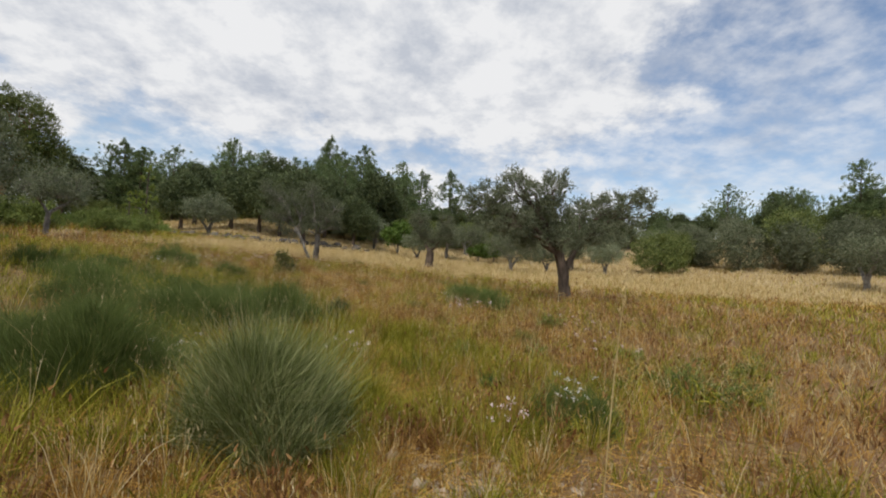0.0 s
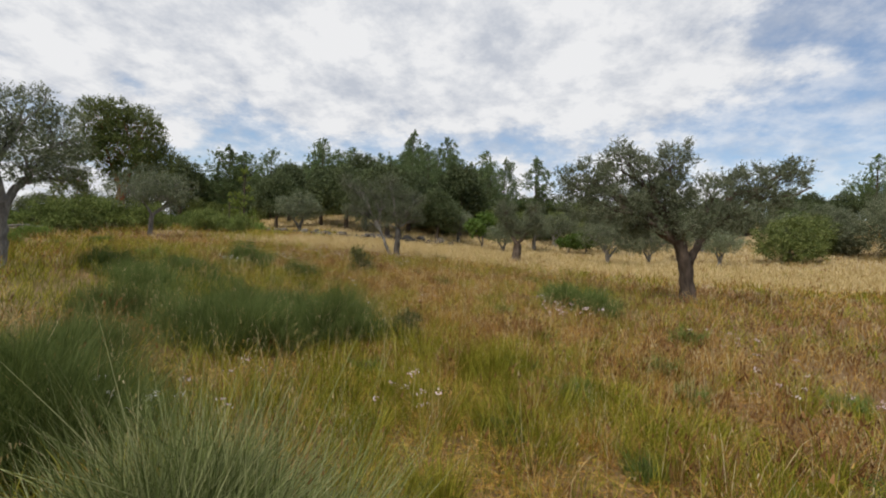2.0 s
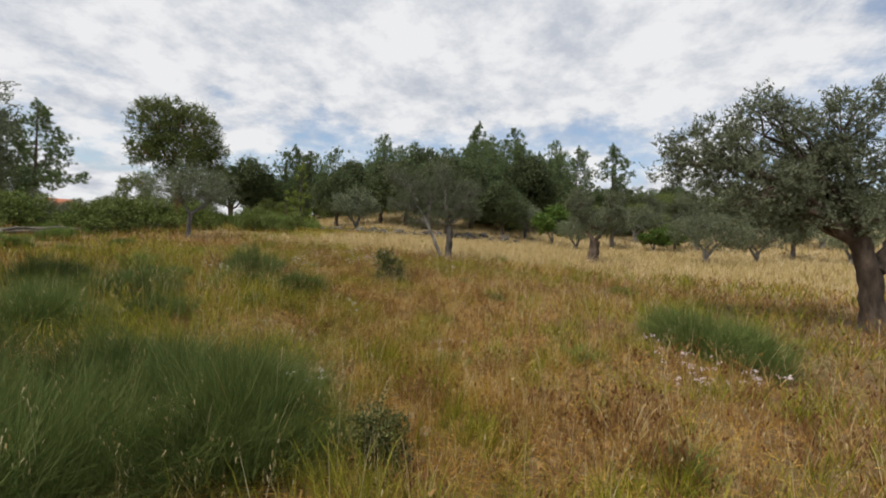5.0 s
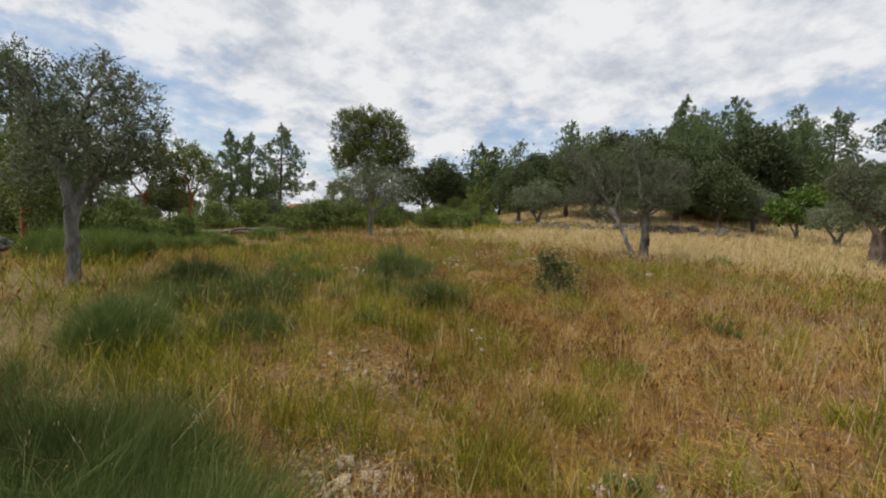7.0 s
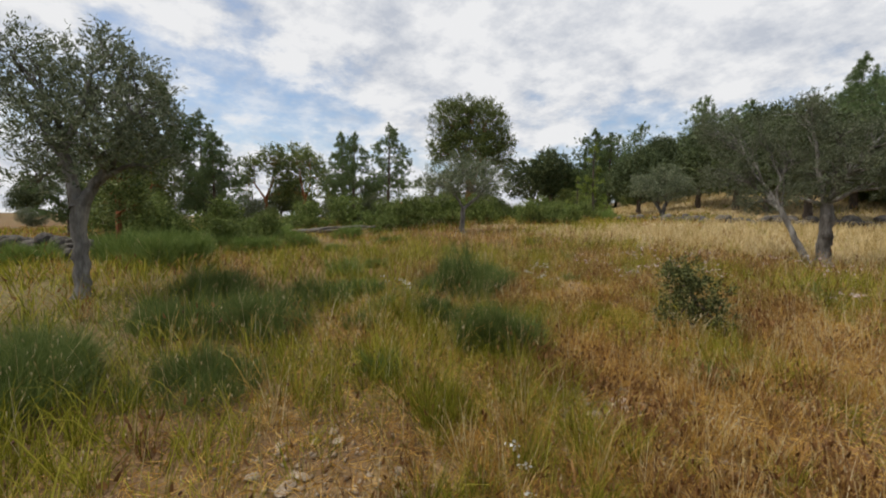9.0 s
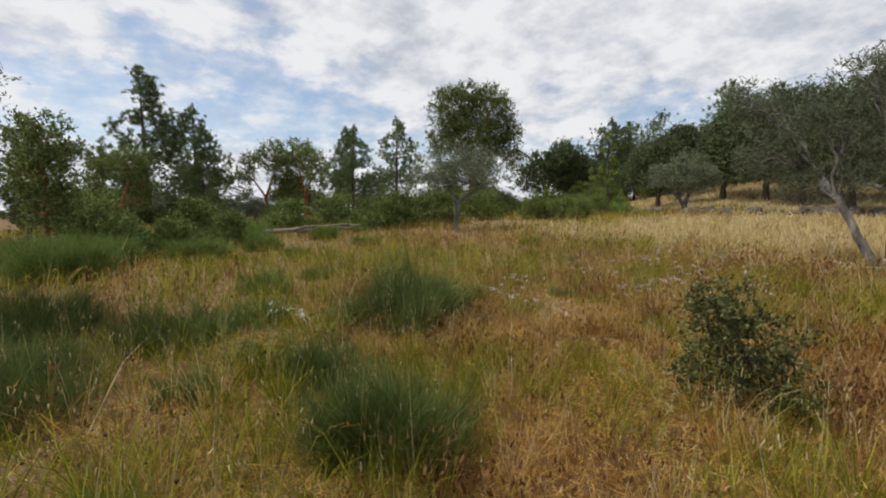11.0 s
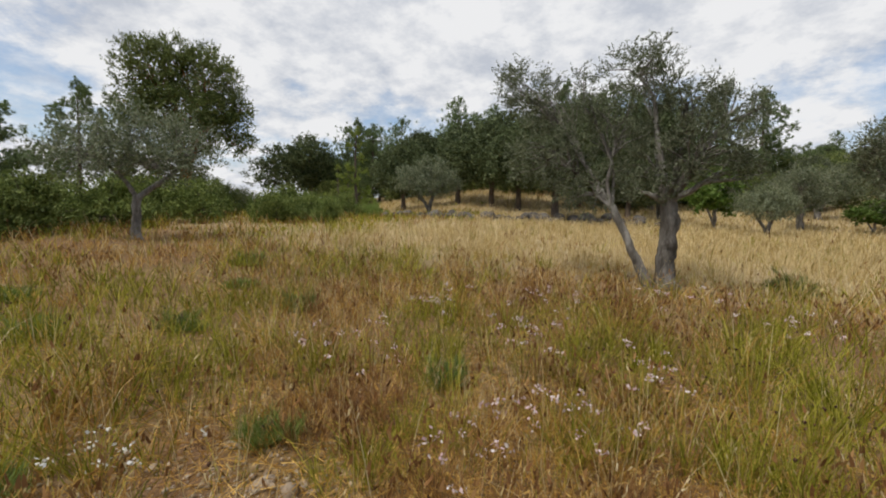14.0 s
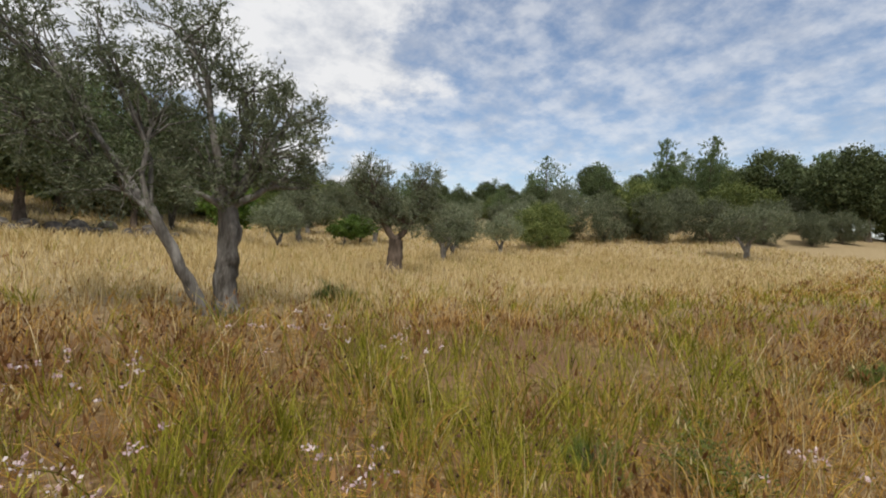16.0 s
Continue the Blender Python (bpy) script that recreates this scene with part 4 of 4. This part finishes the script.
        again(sprout, x, y, s * rng.uniform(0.85, 1.15), 53 * n, rng.uniform(0.8, 1.2), 0.03)


shrubs()


def saplings():
    oak = leafy_tree("oak_sapling", 81, [[(0, 0, 0, 0.03), (0.02, 0, 0.3, 0.025), (0.05, 0, 0.6, 0.02)]],
        [(-0.12, 0, 0.82, 0.3, 0.32, 0.26), (0.15, 0.05, 0.62, 0.32, 0.3, 0.3), (0.3, 0, 0.34, 0.25, 0.25, 0.2), (-0.1, -0.1, 0.42, 0.3, 0.28, 0.26)], "sapling_leaf", "bark_dark", 260, 28, 0.045, (0.034, 0.022), 0.0, split=True)
    placed(oak, -5.95, 16.15, 0.98, 30)
    tagged(oak, "small bushy holm oak sapling with grey-green leaves", "sapling", "oak saplings")
    again(oak, -2.05, 8.55, 0.6, 120)


    weed = leafy_tree("leafy_weed", 82, [[(0, 0, 0, 0.008), (0.02, 0, 0.2, 0.007), (0.03, 0, 0.4, 0.005)], [(0.1, 0, 0, 0.008), (0.22, 0, 0.4, 0.005)], [(-0.1, 0, 0, 0.008), (-0.2, 0.1, 0.38, 0.005)]],
        [(-0.25, 0, 0.4, 0.22, 0.2, 0.22), (0.05, 0.1, 0.5, 0.25, 0.2, 0.25), (0.3, 0, 0.38, 0.22, 0.2, 0.22), (0.0, -0.2, 0.25, 0.35, 0.2, 0.15)], "shrub_leaf", "grass_green", 70, 14, 0.06, (0.045, 0.014), 0.3, 0.02)
    placed(weed, 2.9, 5.0, 0.85, 20, 0.02)
    tagged(weed, "leafy green weed clump beside bare stony soil", "weed", "leafy weeds")
    for x, y, k, turn in ((3.6, 5.2, 0.7, 100), (2.35, 5.6, 0.6, 200), (-5.5, 18.9, 0.7, 60), (4.6, 6.6, 0.8, 160), (-8.3, 13.1, 0.75, 250), (-8.8, 13.8, 0.65, 10)):
        again(weed, x, y, k, turn, 1.0, 0.02)


saplings()


def tall_oat(x, y, tall, lean):
    """One wild oat: a thin stalk with hanging spikelets at its head."""
    rng = np.random.default_rng(83)
    root = new("tall_oat")
    s = np.linspace(0, 1, 9)[:, None]
    way = np.array([[lean, 0.02, tall]]) * s + np.array([[0.05, 0, 0]]) * s**3
    part("stalk", fast_mesh("tall_oat_stalk", *tube(way, np.linspace(0.0055, 0.003, 9), 5), True), "grass_pale", root)
    for k in range(11):
        foot = way[-1] - np.array([0.004 * k, 0, 0.028 * k])
        tip = foot + np.array([rng.normal() * 0.02, rng.normal() * 0.02, -0.035])
        part("spikelet", fast_mesh("tall_oat_spikelet", *tube([foot, (foot + tip) / 2, tip], [0.002, 0.009, 0.0015], 5), True), "grass_pale", root)
    root.location = on_ground(x, y, 0.01)
    tagged(root, "single tall straw-coloured wild oat with drooping spikelets", "grass")


tall_oat(1.17, 3.05, 1.62, 0.03)

# ---- stones and logs ----


def stone_mesh(seed, flat=0.6):
    rng = np.random.default_rng(seed)
    bm = bmesh.new()
    bmesh.ops.create_icosphere(bm, subdivisions=2, radius=0.5)
    for v in bm.verts:
        v.co *= 1 + 0.22 * noise.noise(v.co * 2.3 + Vector((seed * 3.1, 0, 0))) + 0.08 * noise.noise(v.co * 6 + Vector((0, seed, 0)))
        v.co.z *= flat
    me = bpy.data.meshes.new("stone")
    bm.to_mesh(me)
    bm.free()
    return me


STONES = [stone_mesh(k, f) for k, f in ((1, 0.55), (2, 0.75), (3, 0.4), (4, 0.65))]
for me in STONES[:]:
    dark = me.copy()
    me.materials.append(MAT["stone"])
    dark.materials.append(MAT["stone_dark"])
    STONES.append(dark)


def stone_row(name, line, count, size, label, seed, heap=0.0):
    """A loose row of heaped field stones along a line, each stone a part."""
    rng = np.random.default_rng(seed)
    root = new(name)
    root.location = on_ground(*line[0], 0.0)
    line = np.array(line, float)
    for n in range(count):
        f = (n + rng.uniform(-0.4, 0.4)) / count * (len(line) - 1)
        i = min(max(int(f), 0), len(line) - 2)
        p = line[i] + (line[i + 1] - line[i]) * (f - i) + rng.normal(size=2) * size * (0.5 if heap else 1.1)
        s = size * min(1.7, float(np.exp(0.45 * rng.normal())))
        ob = new("stone", STONES[4 + int(rng.integers(4))])
        ob.parent = root
        z = float(height(p[0], p[1])) + s * rng.uniform(-0.1, 0.4) + heap * rng.random()
        ob.matrix_local = Matrix.LocRotScale(Vector((p[0], p[1], z)) - root.location, Euler(rng.uniform(-0.3, 0.3, 3) + (0, 0, rng.uniform(0, 6))), Vector((s, s * rng.uniform(0.7, 1.1), s * rng.uniform(0.8, 1.3))))
    tagged(root, label, "stone row")


stone_row("stone_row", [(-27, 40.5), (-23, 41.8), (-18.5, 43.2), (-14.9, 44.8), (-12.5, 47.0), (-9.5, 49.5)], 150, 0.56, "loose row of dark lichened field stones along a terrace", 3)
stone_row("dry_stone_wall", [(-24.5, 5.0), (-22.0, 6.3), (-19.6, 7.6), (-18.0, 8.5)], 190, 0.27, "low crumbling dry stone wall beside the thicket", 4, 0.4)


def loose_stones():
    rng = np.random.default_rng(12)
    beds = ((1.7, 2.7, 0.8, 0.7), (-4.9, 11.2, 0.8, 0.6), (-5.2, 13.7, 0.6, 0.5), (-3.7, 9.9, 0.5, 0.5), (-7.3, 16.3, 0.7, 0.5), (-8.9, 17.0, 0.5, 0.5), (0.3, 3.2, 0.6, 0.4), (-2.6, 9.6, 0.5, 0.4))
    for n in range(200):
        x, y, rx, ry = beds[n % len(beds)]
        px, py = x + rng.normal() * rx * 0.6, y + rng.normal() * ry * 0.6
        s = min(0.13, float(np.exp(rng.normal() * 0.6)) * 0.062)
        ob = new("loose_stone", STONES[int(rng.integers(4))])
        ob.matrix_basis = Matrix.LocRotScale(Vector((px, py, float(height(px, py)) + 0.1 * s)), Euler((rng.uniform(-0.2, 0.2), rng.uniform(-0.2, 0.2), rng.uniform(0, 6))), Vector((s * 1.3, s * 0.8, s * 0.55)))
        tagged(ob, "pale angular stone lying on bare soil", "stone", "loose stones")


loose_stones()


def logs():
    rng = np.random.default_rng(15)
    for n, (x, y, z, ln, turn, r) in enumerate(((-24.4, 15.4, 0.12, 4.6, 72, 0.13), (-23.6, 17.8, 0.12, 3.8, 80, 0.1), (-23.4, 17.4, 0.26, 3.0, 88, 0.07), (-24.0, 18.2, 0.24, 2.8, 66, 0.065), (-26.5, 23.4, 0.5, 5.0, 60, 0.08))):
        s = np.linspace(-ln / 2, ln / 2, 9)
        pts = np.stack([s, 0.06 * rng.normal(size=9), 0.03 * rng.normal(size=9)], 1)
        rad = np.linspace(r, r * 0.65, 9)
        rad[[0, -1]] *= 0.15
        pts[0, 0], pts[-1, 0] = pts[1, 0] - 0.001, pts[-2, 0] + 0.001
        ob = part("fallen_log", fast_mesh("fallen_log", *tube(pts, rad, 9, rng, 0.05), True), "log")
        ob.matrix_basis = Matrix.LocRotScale(on_ground(x, y, 0) + Vector((0, 0, r * 0.7 + z)), Euler((0, radians(-3), radians(turn))), None)
        tagged(ob, "pale weathered felled log resting on the brush", "log", "felled logs")


logs()

def far_house(x, y):
    """A small white house with a hipped tile roof beyond the western trees."""
    root = new("house")
    body = bmesh.new()
    bmesh.ops.create_cube(body, size=1.0, matrix=Matrix.LocRotScale(Vector((0, 0, 1.5)), None, Vector((9, 6, 3.0))))
    me = bpy.data.meshes.new("house_wall")
    body.to_mesh(me)
    body.free()
    part("wall", me, "plaster", root)
    top = np.array([(-5, -3.4, 2.9), (5, -3.4, 2.9), (5, 3.4, 2.9), (-5, 3.4, 2.9), (-2.2, 0, 4.5), (2.2, 0, 4.5), (-2.2, 0, 4.45), (2.2, 0, 4.45)], float)
    part("roof", fast_mesh("house_roof", top, [(0, 1, 5, 4), (2, 3, 4, 5), (1, 2, 7, 5), (3, 0, 4, 6), (3, 2, 1, 0)]), "roof_tile", root)
    for k in (-2.8, 0.4, 3.0):
        hole = bmesh.new()
        bmesh.ops.create_cube(hole, size=1.0, matrix=Matrix.LocRotScale(Vector((k, -3.0, 1.6)), None, Vector((0.9, 0.12, 1.2))))
        me = bpy.data.meshes.new("house_window")
        hole.to_mesh(me)
        hole.free()
        part("window", me, "bark_dark", root)
    root.matrix_basis = Matrix.LocRotScale(on_ground(x, y, 0.1), Euler((0, 0, radians(62))), None)
    tagged(root, "small white house with a red tiled roof among trees", "house")


far_house(-112.0, 66.2)

# ---- meadow plants ----
TRACK = np.array([(0, 0), (-0.3, 3), (-0.7, 6.5), (-2.0, 9.5), (-4.6, 13.1), (-6.5, 14.7), (-7.3, 16.5), (-7.9, 17.6)])
BARE = ((1.7, 2.6, 1.1, 0.8), (-4.9, 11.2, 0.75, 0.5), (-5.2, 13.7, 0.7, 0.5), (-3.7, 9.9, 0.5, 0.4), (-7.3, 16.3, 0.8, 0.5), (-8.9, 17.0, 0.6, 0.5), (0.2, 3.1, 0.5, 0.35))


def off_track(x, y):
    p = np.stack([x, y], -1)
    best = np.full(len(p), 1e9)
    for a, b in zip(TRACK[:-1], TRACK[1:]):
        d = b - a
        t = np.clip(((p - a) @ d) / (d @ d), 0, 1)
        best = np.minimum(best, np.linalg.norm(p - a - t[:, None] * d, axis=1))
    return best


def meadow():
    rng = np.random.default_rng(21)
    gx, gy = np.meshgrid(np.arange(-46, 46, 1.0), np.arange(-2, 74, 1.0), indexing="ij")
    gx, gy = gx.ravel(), gy.ravel()
    d = off_track(gx + 0.5, gy + 0.5)
    dens = 2800 * np.exp(-d / 1.7) + 380 * np.exp(-d / 7.0) + 26 + 40 * ((gy > 24) & (gy < 50) & (gx > -18) & (gx < 30))
    n = rng.poisson(dens)
    x = np.repeat(gx, n) + rng.random(n.sum())
    y = np.repeat(gy, n) + rng.random(n.sum())
    d = off_track(x, y)
    bare = np.zeros(len(x))
    for bx, by, rx, ry in BARE:
        bare = np.maximum(bare, np.exp(-(((x - bx) / rx) ** 2 + ((y - by) / ry) ** 2)))
    keep = rng.random(len(x)) > 0.36 * bare + 0.66 * (drift(x, y, 0.7, 4) > 0.57)
    # few blades grow inside a broom
    for (bx, by), rx, ry, h, cnt in BROOMS + (((-1.3, 3.5), 0.55, 0.5, 1, 0), ((-5.5, 26.6), 0.6, 0.6, 1, 0), ((-5.95, 16.15), 0.35, 0.35, 1, 0), ((-2.05, 8.55), 0.3, 0.3, 1, 0)):
        keep &= (((x - bx) / rx) ** 2 + ((y - by) / ry) ** 2 > rng.uniform(0.3, 0.9, len(x))) | (rng.random(len(x)) < 0.2)
    x, y, d, bare = x[keep], y[keep], d[keep], bare[keep]
    # blades stand in tufts: each tuft has one kind, height and centre
    cell = np.where(d < 7, 0.25, 0.36)
    ix, iy = np.floor(x / cell), np.floor(y / cell)
    h1, h2, h3, h4 = (np.modf(np.abs(np.sin(ix * p + iy * q + r) * 43758.5453))[0] for p, q, r in ((12.9898, 78.233, 0.3), (39.346, 11.135, 1.7), (73.156, 52.235, 2.9), (26.651, 91.377, 4.1)))
    cx, cy = (ix + 0.2 + 0.6 * h1) * cell, (iy + 0.2 + 0.6 * h2) * cell
    loose = rng.random(len(x)) < 0.2
    spread = np.where(loose, 0.09, 0.03 + 0.012 * h4) * cell / 0.2
    ox, oy = rng.normal(size=len(x)) * spread, rng.normal(size=len(x)) * spread
    x, y = cx + ox, cy + oy
    m = len(x)
    patch, fine = drift(x, y, 2.6, 1), drift(x, y, 0.5, 8)
    far_gold = 1 / (1 + np.exp(-(y - 25.0 - 0.12 * (x + 8) + 2.0 * (patch - 0.5)) / 0.9)) * ((x > -20 + 3 * patch) | (y > 45 + 6 * patch))
    east = 1 / (1 + np.exp(-(x - 0.4) / 0.7)) * (y < 16)
    green = np.clip(0.55 - 0.3 * np.exp(-(((x + 11.5) / 2.0) ** 2 + ((y - 15.0) / 1.6) ** 2)) + 0.35 * np.exp(-(((x + 8.0) / 1.7) ** 2 + ((y - 13.4) / 1.4) ** 2)) - 0.2 / (1 + np.exp(17.0 - y)) + 1.5 * (patch - 0.5) + 2.1 * (fine - 0.5) + 0.16 * (x < -0.5), 0.03, 0.97)
    green = green * (1 - 0.88 * far_gold) * (1 - 0.28 * east)
    is_green = np.where(loose, rng.random(m), h3) < green * (1 - 0.5 * bare)
    is_weed = ~is_green & (np.where(loose, rng.random(m), h4) < (1 - 0.9 * far_gold) * (0.15 + 0.3 * bare + 0.16 * east * (1 - far_gold) + 0.2 * (drift(x, y, 1.3, 9) > 0.55) + 0.18 * np.exp(-(((y - 22.8) / 2.2) ** 2)) * (x > -14)))
    is_pale = ~is_green & ~is_weed & (rng.random(m) < np.maximum(far_gold, 0.2))
    is_dry = ~is_green & ~is_weed & ~is_pale
    z = height(x, y) - 0.01
    wide = 0.0014 + 0.00042 * d
    for name, sel, lo, hi, lean, mat, lab in (
        ("green_grass", is_green, 0.11, 0.33, 0.5, "grass_green", "green meadow grass growing in loose tufts"),
        ("dry_grass", is_dry, 0.06, 0.32, 0.75, "grass_dry", "golden sun-dried meadow grass"),
        ("pale_grass", is_pale, 0.18, 0.42, 0.35, "grass_pale", "tall pale straw-coloured grass"),
        ("brown_weeds", is_weed, 0.12, 0.36, 0.45, "weed", "reddish brown dried weeds with small seed heads"),
    ):
        k = int(sel.sum())
        base = np.stack([x[sel], y[sel], z[sel]], 1)
        tall = rng.uniform(lo, hi, k) * (0.45 + 1.1 * h2[sel]) * (0.8 + 0.4 * patch[sel]) * (1 - 0.6 * bare[sel]) * (1 + 0.08 / (1 + np.exp(14.5 - y[sel])))
        a = np.arctan2(oy[sel], ox[sel]) + 0.8 * rng.normal(size=k)
        ln = tall * lean * (0.3 + np.abs(rng.normal(size=k)))
        tip = base + np.stack([ln * np.cos(a), ln * np.sin(a), tall], 1)
        w = wide[sel] * (1.35 if name == "green_grass" else 1.0)
        pieces = [strips(base, tip, w, rng, 0.14)]
        if name != "green_grass":
            # seed heads on some of the stalks
            head = rng.random(k) < (0.5 if name == "brown_weeds" else np.where(d[sel] < 9, 0.22, 0.06))
            q = tip[head]
            s = ((0.014 if name == 'brown_weeds' else 0.009) + 0.0012 * d[sel][head])[:, None]
            down = np.stack([rng.normal(size=len(q)) * 0.4, rng.normal(size=len(q)) * 0.4, np.ones(len(q))], 1)
            pieces.append(strips(q - unit(down) * s * 2.2, q + unit(down) * s * 1.4, s[:, 0] * (0.6 if name == 'brown_weeds' else 0.36), rng, 0.0))
        co, fa = joined(pieces)
        ob = part(name, fast_mesh(name, co, fa), mat)
        tagged(ob, lab, "grass", kind="stuff")
    # flattened straw and shed stalks on the soil
    k = 110000
    t = rng.random(k) * (len(TRACK) - 1)
    i = t.astype(int)
    p = TRACK[i] + (TRACK[i + 1] - TRACK[i]) * (t - i)[:, None] + rng.normal(size=(k, 2)) * 2.0
    bare = np.max([np.exp(-(((p[:, 0] - bx) / rx) ** 2 + ((p[:, 1] - by) / ry) ** 2)) for bx, by, rx, ry in BARE], axis=0)
    p = p[rng.random(k) > 0.45 * bare]
    k = len(p)
    a, ln = rng.uniform(0, 2 * np.pi, k), rng.uniform(0.06, 0.28, k)
    q = p + np.stack([np.cos(a), np.sin(a)], 1) * ln[:, None]
    base = np.column_stack([p, height(p[:, 0], p[:, 1]) + 0.012 + 0.05 * rng.random(k)])
    tip = np.column_stack([q, height(q[:, 0], q[:, 1]) + 0.012 + 0.09 * rng.random(k)])
    ob = part("straw_litter", fast_mesh("straw_litter", *wisps(base, tip, 0.003, rng)), "grass_dry")
    tagged(ob, "flattened dry straw lying over the soil", "straw", kind="stuff")
    # gravel and crumbs of soil in the bare places
    k = 9000
    bed = np.array(BARE)[rng.integers(0, len(BARE), k)]
    p = bed[:, :2] + rng.normal(size=(k, 2)) * bed[:, 2:] * 0.75
    r = 0.0095 * np.exp(0.6 * rng.normal(size=k))
    c = np.column_stack([p, height(p[:, 0], p[:, 1]) + 0.3 * r])
    corner = np.array([(1, 0, 0), (0, 1, 0), (-1, 0, 0), (0, -1, 0), (0, 0, 0.8), (0, 0, -0.8)], float)
    co = c[:, None] + r[:, None, None] * (corner[None] * rng.uniform(0.6, 1.4, (k, 6, 3)) + 0.2 * rng.normal(size=(k, 6, 3)))
    tri = np.array([(0, 1, 4), (1, 2, 4), (2, 3, 4), (3, 0, 4), (1, 0, 5), (2, 1, 5), (3, 2, 5), (0, 3, 5)])
    ob = part("gravel", fast_mesh("gravel", co.reshape(-1, 3), (np.arange(k)[:, None, None] * 6 + tri).reshape(-1, 3)), "stone")
    tagged(ob, "pale gravel on bare reddish soil", "gravel", kind="stuff")
    # knapweed gone to seed: stiff stalks with small dark heads
    k = 3000
    p = np.concatenate([np.column_stack([rng.uniform(-17, 3, k), rng.normal(20.5, 2.6, k)]), np.column_stack([rng.uniform(0.5, 8, k // 3), rng.uniform(5, 16, k // 3)]), np.column_stack([rng.normal(-6.5, 3.0, k // 3), rng.normal(13.5, 2.5, k // 3)])])
    p = p[(off_track(p[:, 0], p[:, 1]) > 1.3) & (rng.random(len(p)) < 0.25 + 1.1 * (drift(p[:, 0], p[:, 1], 1.1, 6) > 0.5))]
    k = len(p)
    base = np.column_stack([p, height(p[:, 0], p[:, 1])])
    tip = base + np.column_stack([0.07 * rng.normal(size=(k, 2)), rng.uniform(0.25, 0.52, k)])
    size = rng.uniform(0.006, 0.0115, k)
    c, r = tip[:, None], size[:, None, None]
    ball = c + r * (corner[None] * (1, 1, 1.5) + 0.15 * rng.normal(size=(k, 6, 3)))
    for name, co, fa, mat, lab in (("seed_stalks", *strips(base, tip, 0.0016 * np.ones(k), rng, 0.03), "weed", "thin brown stalks of dried knapweed"),
                                   ("seed_heads", ball.reshape(-1, 3), (np.arange(k)[:, None, None] * 6 + tri).reshape(-1, 3), "seed", "small dark brown seed heads above the grass")):
        ob = part(name, fast_mesh(name, co, fa), mat)
        tagged(ob, lab, "dried flowers", kind="stuff")
    # oat stalks that stand above the rest
    k = 4200
    t = rng.random(k) * (len(TRACK) - 1)
    i = t.astype(int)
    p = TRACK[i] + (TRACK[i + 1] - TRACK[i]) * (t - i)[:, None] + rng.normal(size=(k, 2)) * 3.2
    p = p[off_track(p[:, 0], p[:, 1]) > 0.35]
    k = len(p)
    base = np.column_stack([p, height(p[:, 0], p[:, 1])])
    tall = rng.uniform(0.28, 0.8, k)
    tip = base + np.column_stack([0.12 * rng.normal(size=(k, 2)), tall])
    r = np.repeat(tip, 5, 0) + rng.normal(size=(5 * k, 3)) * (0.02, 0.02, 0.05) - np.array([0, 0, 0.06])
    co, fa = joined([strips(base, tip, 0.0019 * np.ones(k), rng, 0.04), strips(r, r + rng.normal(size=(5 * k, 3)) * 0.008 - np.array([0, 0, 0.028]), 0.003 * np.ones(5 * k), rng, 0.0)])
    ob = part("oat_stalks", fast_mesh("oat_stalks", co, fa), "grass_pale")
    tagged(ob, "thin straw-coloured wild oat stalks", "grass", kind="stuff")


meadow()


def flower_patch(name, seed, x, y, radius, count, petal, label, tall=(0.3, 0.5)):
    rng = np.random.default_rng(seed)
    root = new(name)
    root.location = on_ground(x, y, 0.0)
    a, q = rng.uniform(0, 2 * np.pi, count), radius * np.sqrt(rng.random(count))
    bx, by = q * np.cos(a), q * np.sin(a)
    bz = height(x + bx, y + by) - root.location.z
    base = np.stack([bx, by, bz], 1)
    tip = base + np.stack([0.08 * rng.normal(size=count), 0.08 * rng.normal(size=count), rng.uniform(*tall, count)], 1)
    part("stalk", fast_mesh(name + "_stalk", *strips(base, tip, 0.0016 * np.ones(count), rng, 0.05)), "grass_green", root, kind="stuff")
    heads = np.repeat(tip, 9, 0) + rng.normal(size=(count * 9, 3)) * (0.022, 0.022, 0.01)
    part("blossom", fast_mesh(name + "_blossoms", *leaves(heads, rng, 0.021, 0.015, 1.0)), petal, root, kind="stuff")
    tagged(root, label, "flowers", "wildflowers")


PINK = ((0.6, 11.3, 0.5, 30), (0.2, 12.0, 0.4, 18), (-8.7, 21.0, 0.5, 22), (-9.6, 20.2, 0.5, 22), (-8.3, 19.6, 0.35, 24), (-9.5, 18.6, 0.45, 20), (-7.4, 19.2, 0.35, 16), (0.6, 3.7, 0.22, 12), (-1.15, 5.6, 0.25, 11), (-2.4, 5.1, 0.3, 8), (-7.1, 22.0, 0.5, 18), (-6.2, 21.4, 0.4, 14), (-5.1, 18.6, 0.25, 10), (-2.25, 10.5, 0.1, 5), (-8.0, 17.8, 0.4, 22), (-7.6, 18.3, 0.3, 18), (2.6, 7.2, 0.6, 14), (3.0, 9.5, 0.8, 16))
for n, (x, y, r, c) in enumerate(PINK):
    flower_patch("pink_wildflowers", 100 + n, x, y, r, max(4, int(0.75 * c)), "pink", "loose cluster of pale pink wildflowers in the grass")
for n, (x, y, r, c) in enumerate(((-4.4, 12.0, 0.05, 3), (-8.6, 16.1, 0.3, 10), (-9.3, 16.9, 0.3, 8), (-3.0, 8.9, 0.08, 4), (1.4, 4.4, 0.35, 12), (-2.9, 4.7, 0.2, 8), (-8.9, 13.4, 0.3, 8))):
    flower_patch("white_wildflowers", 130 + n, x, y, r, c, "white", "small white wildflowers between grass blades")
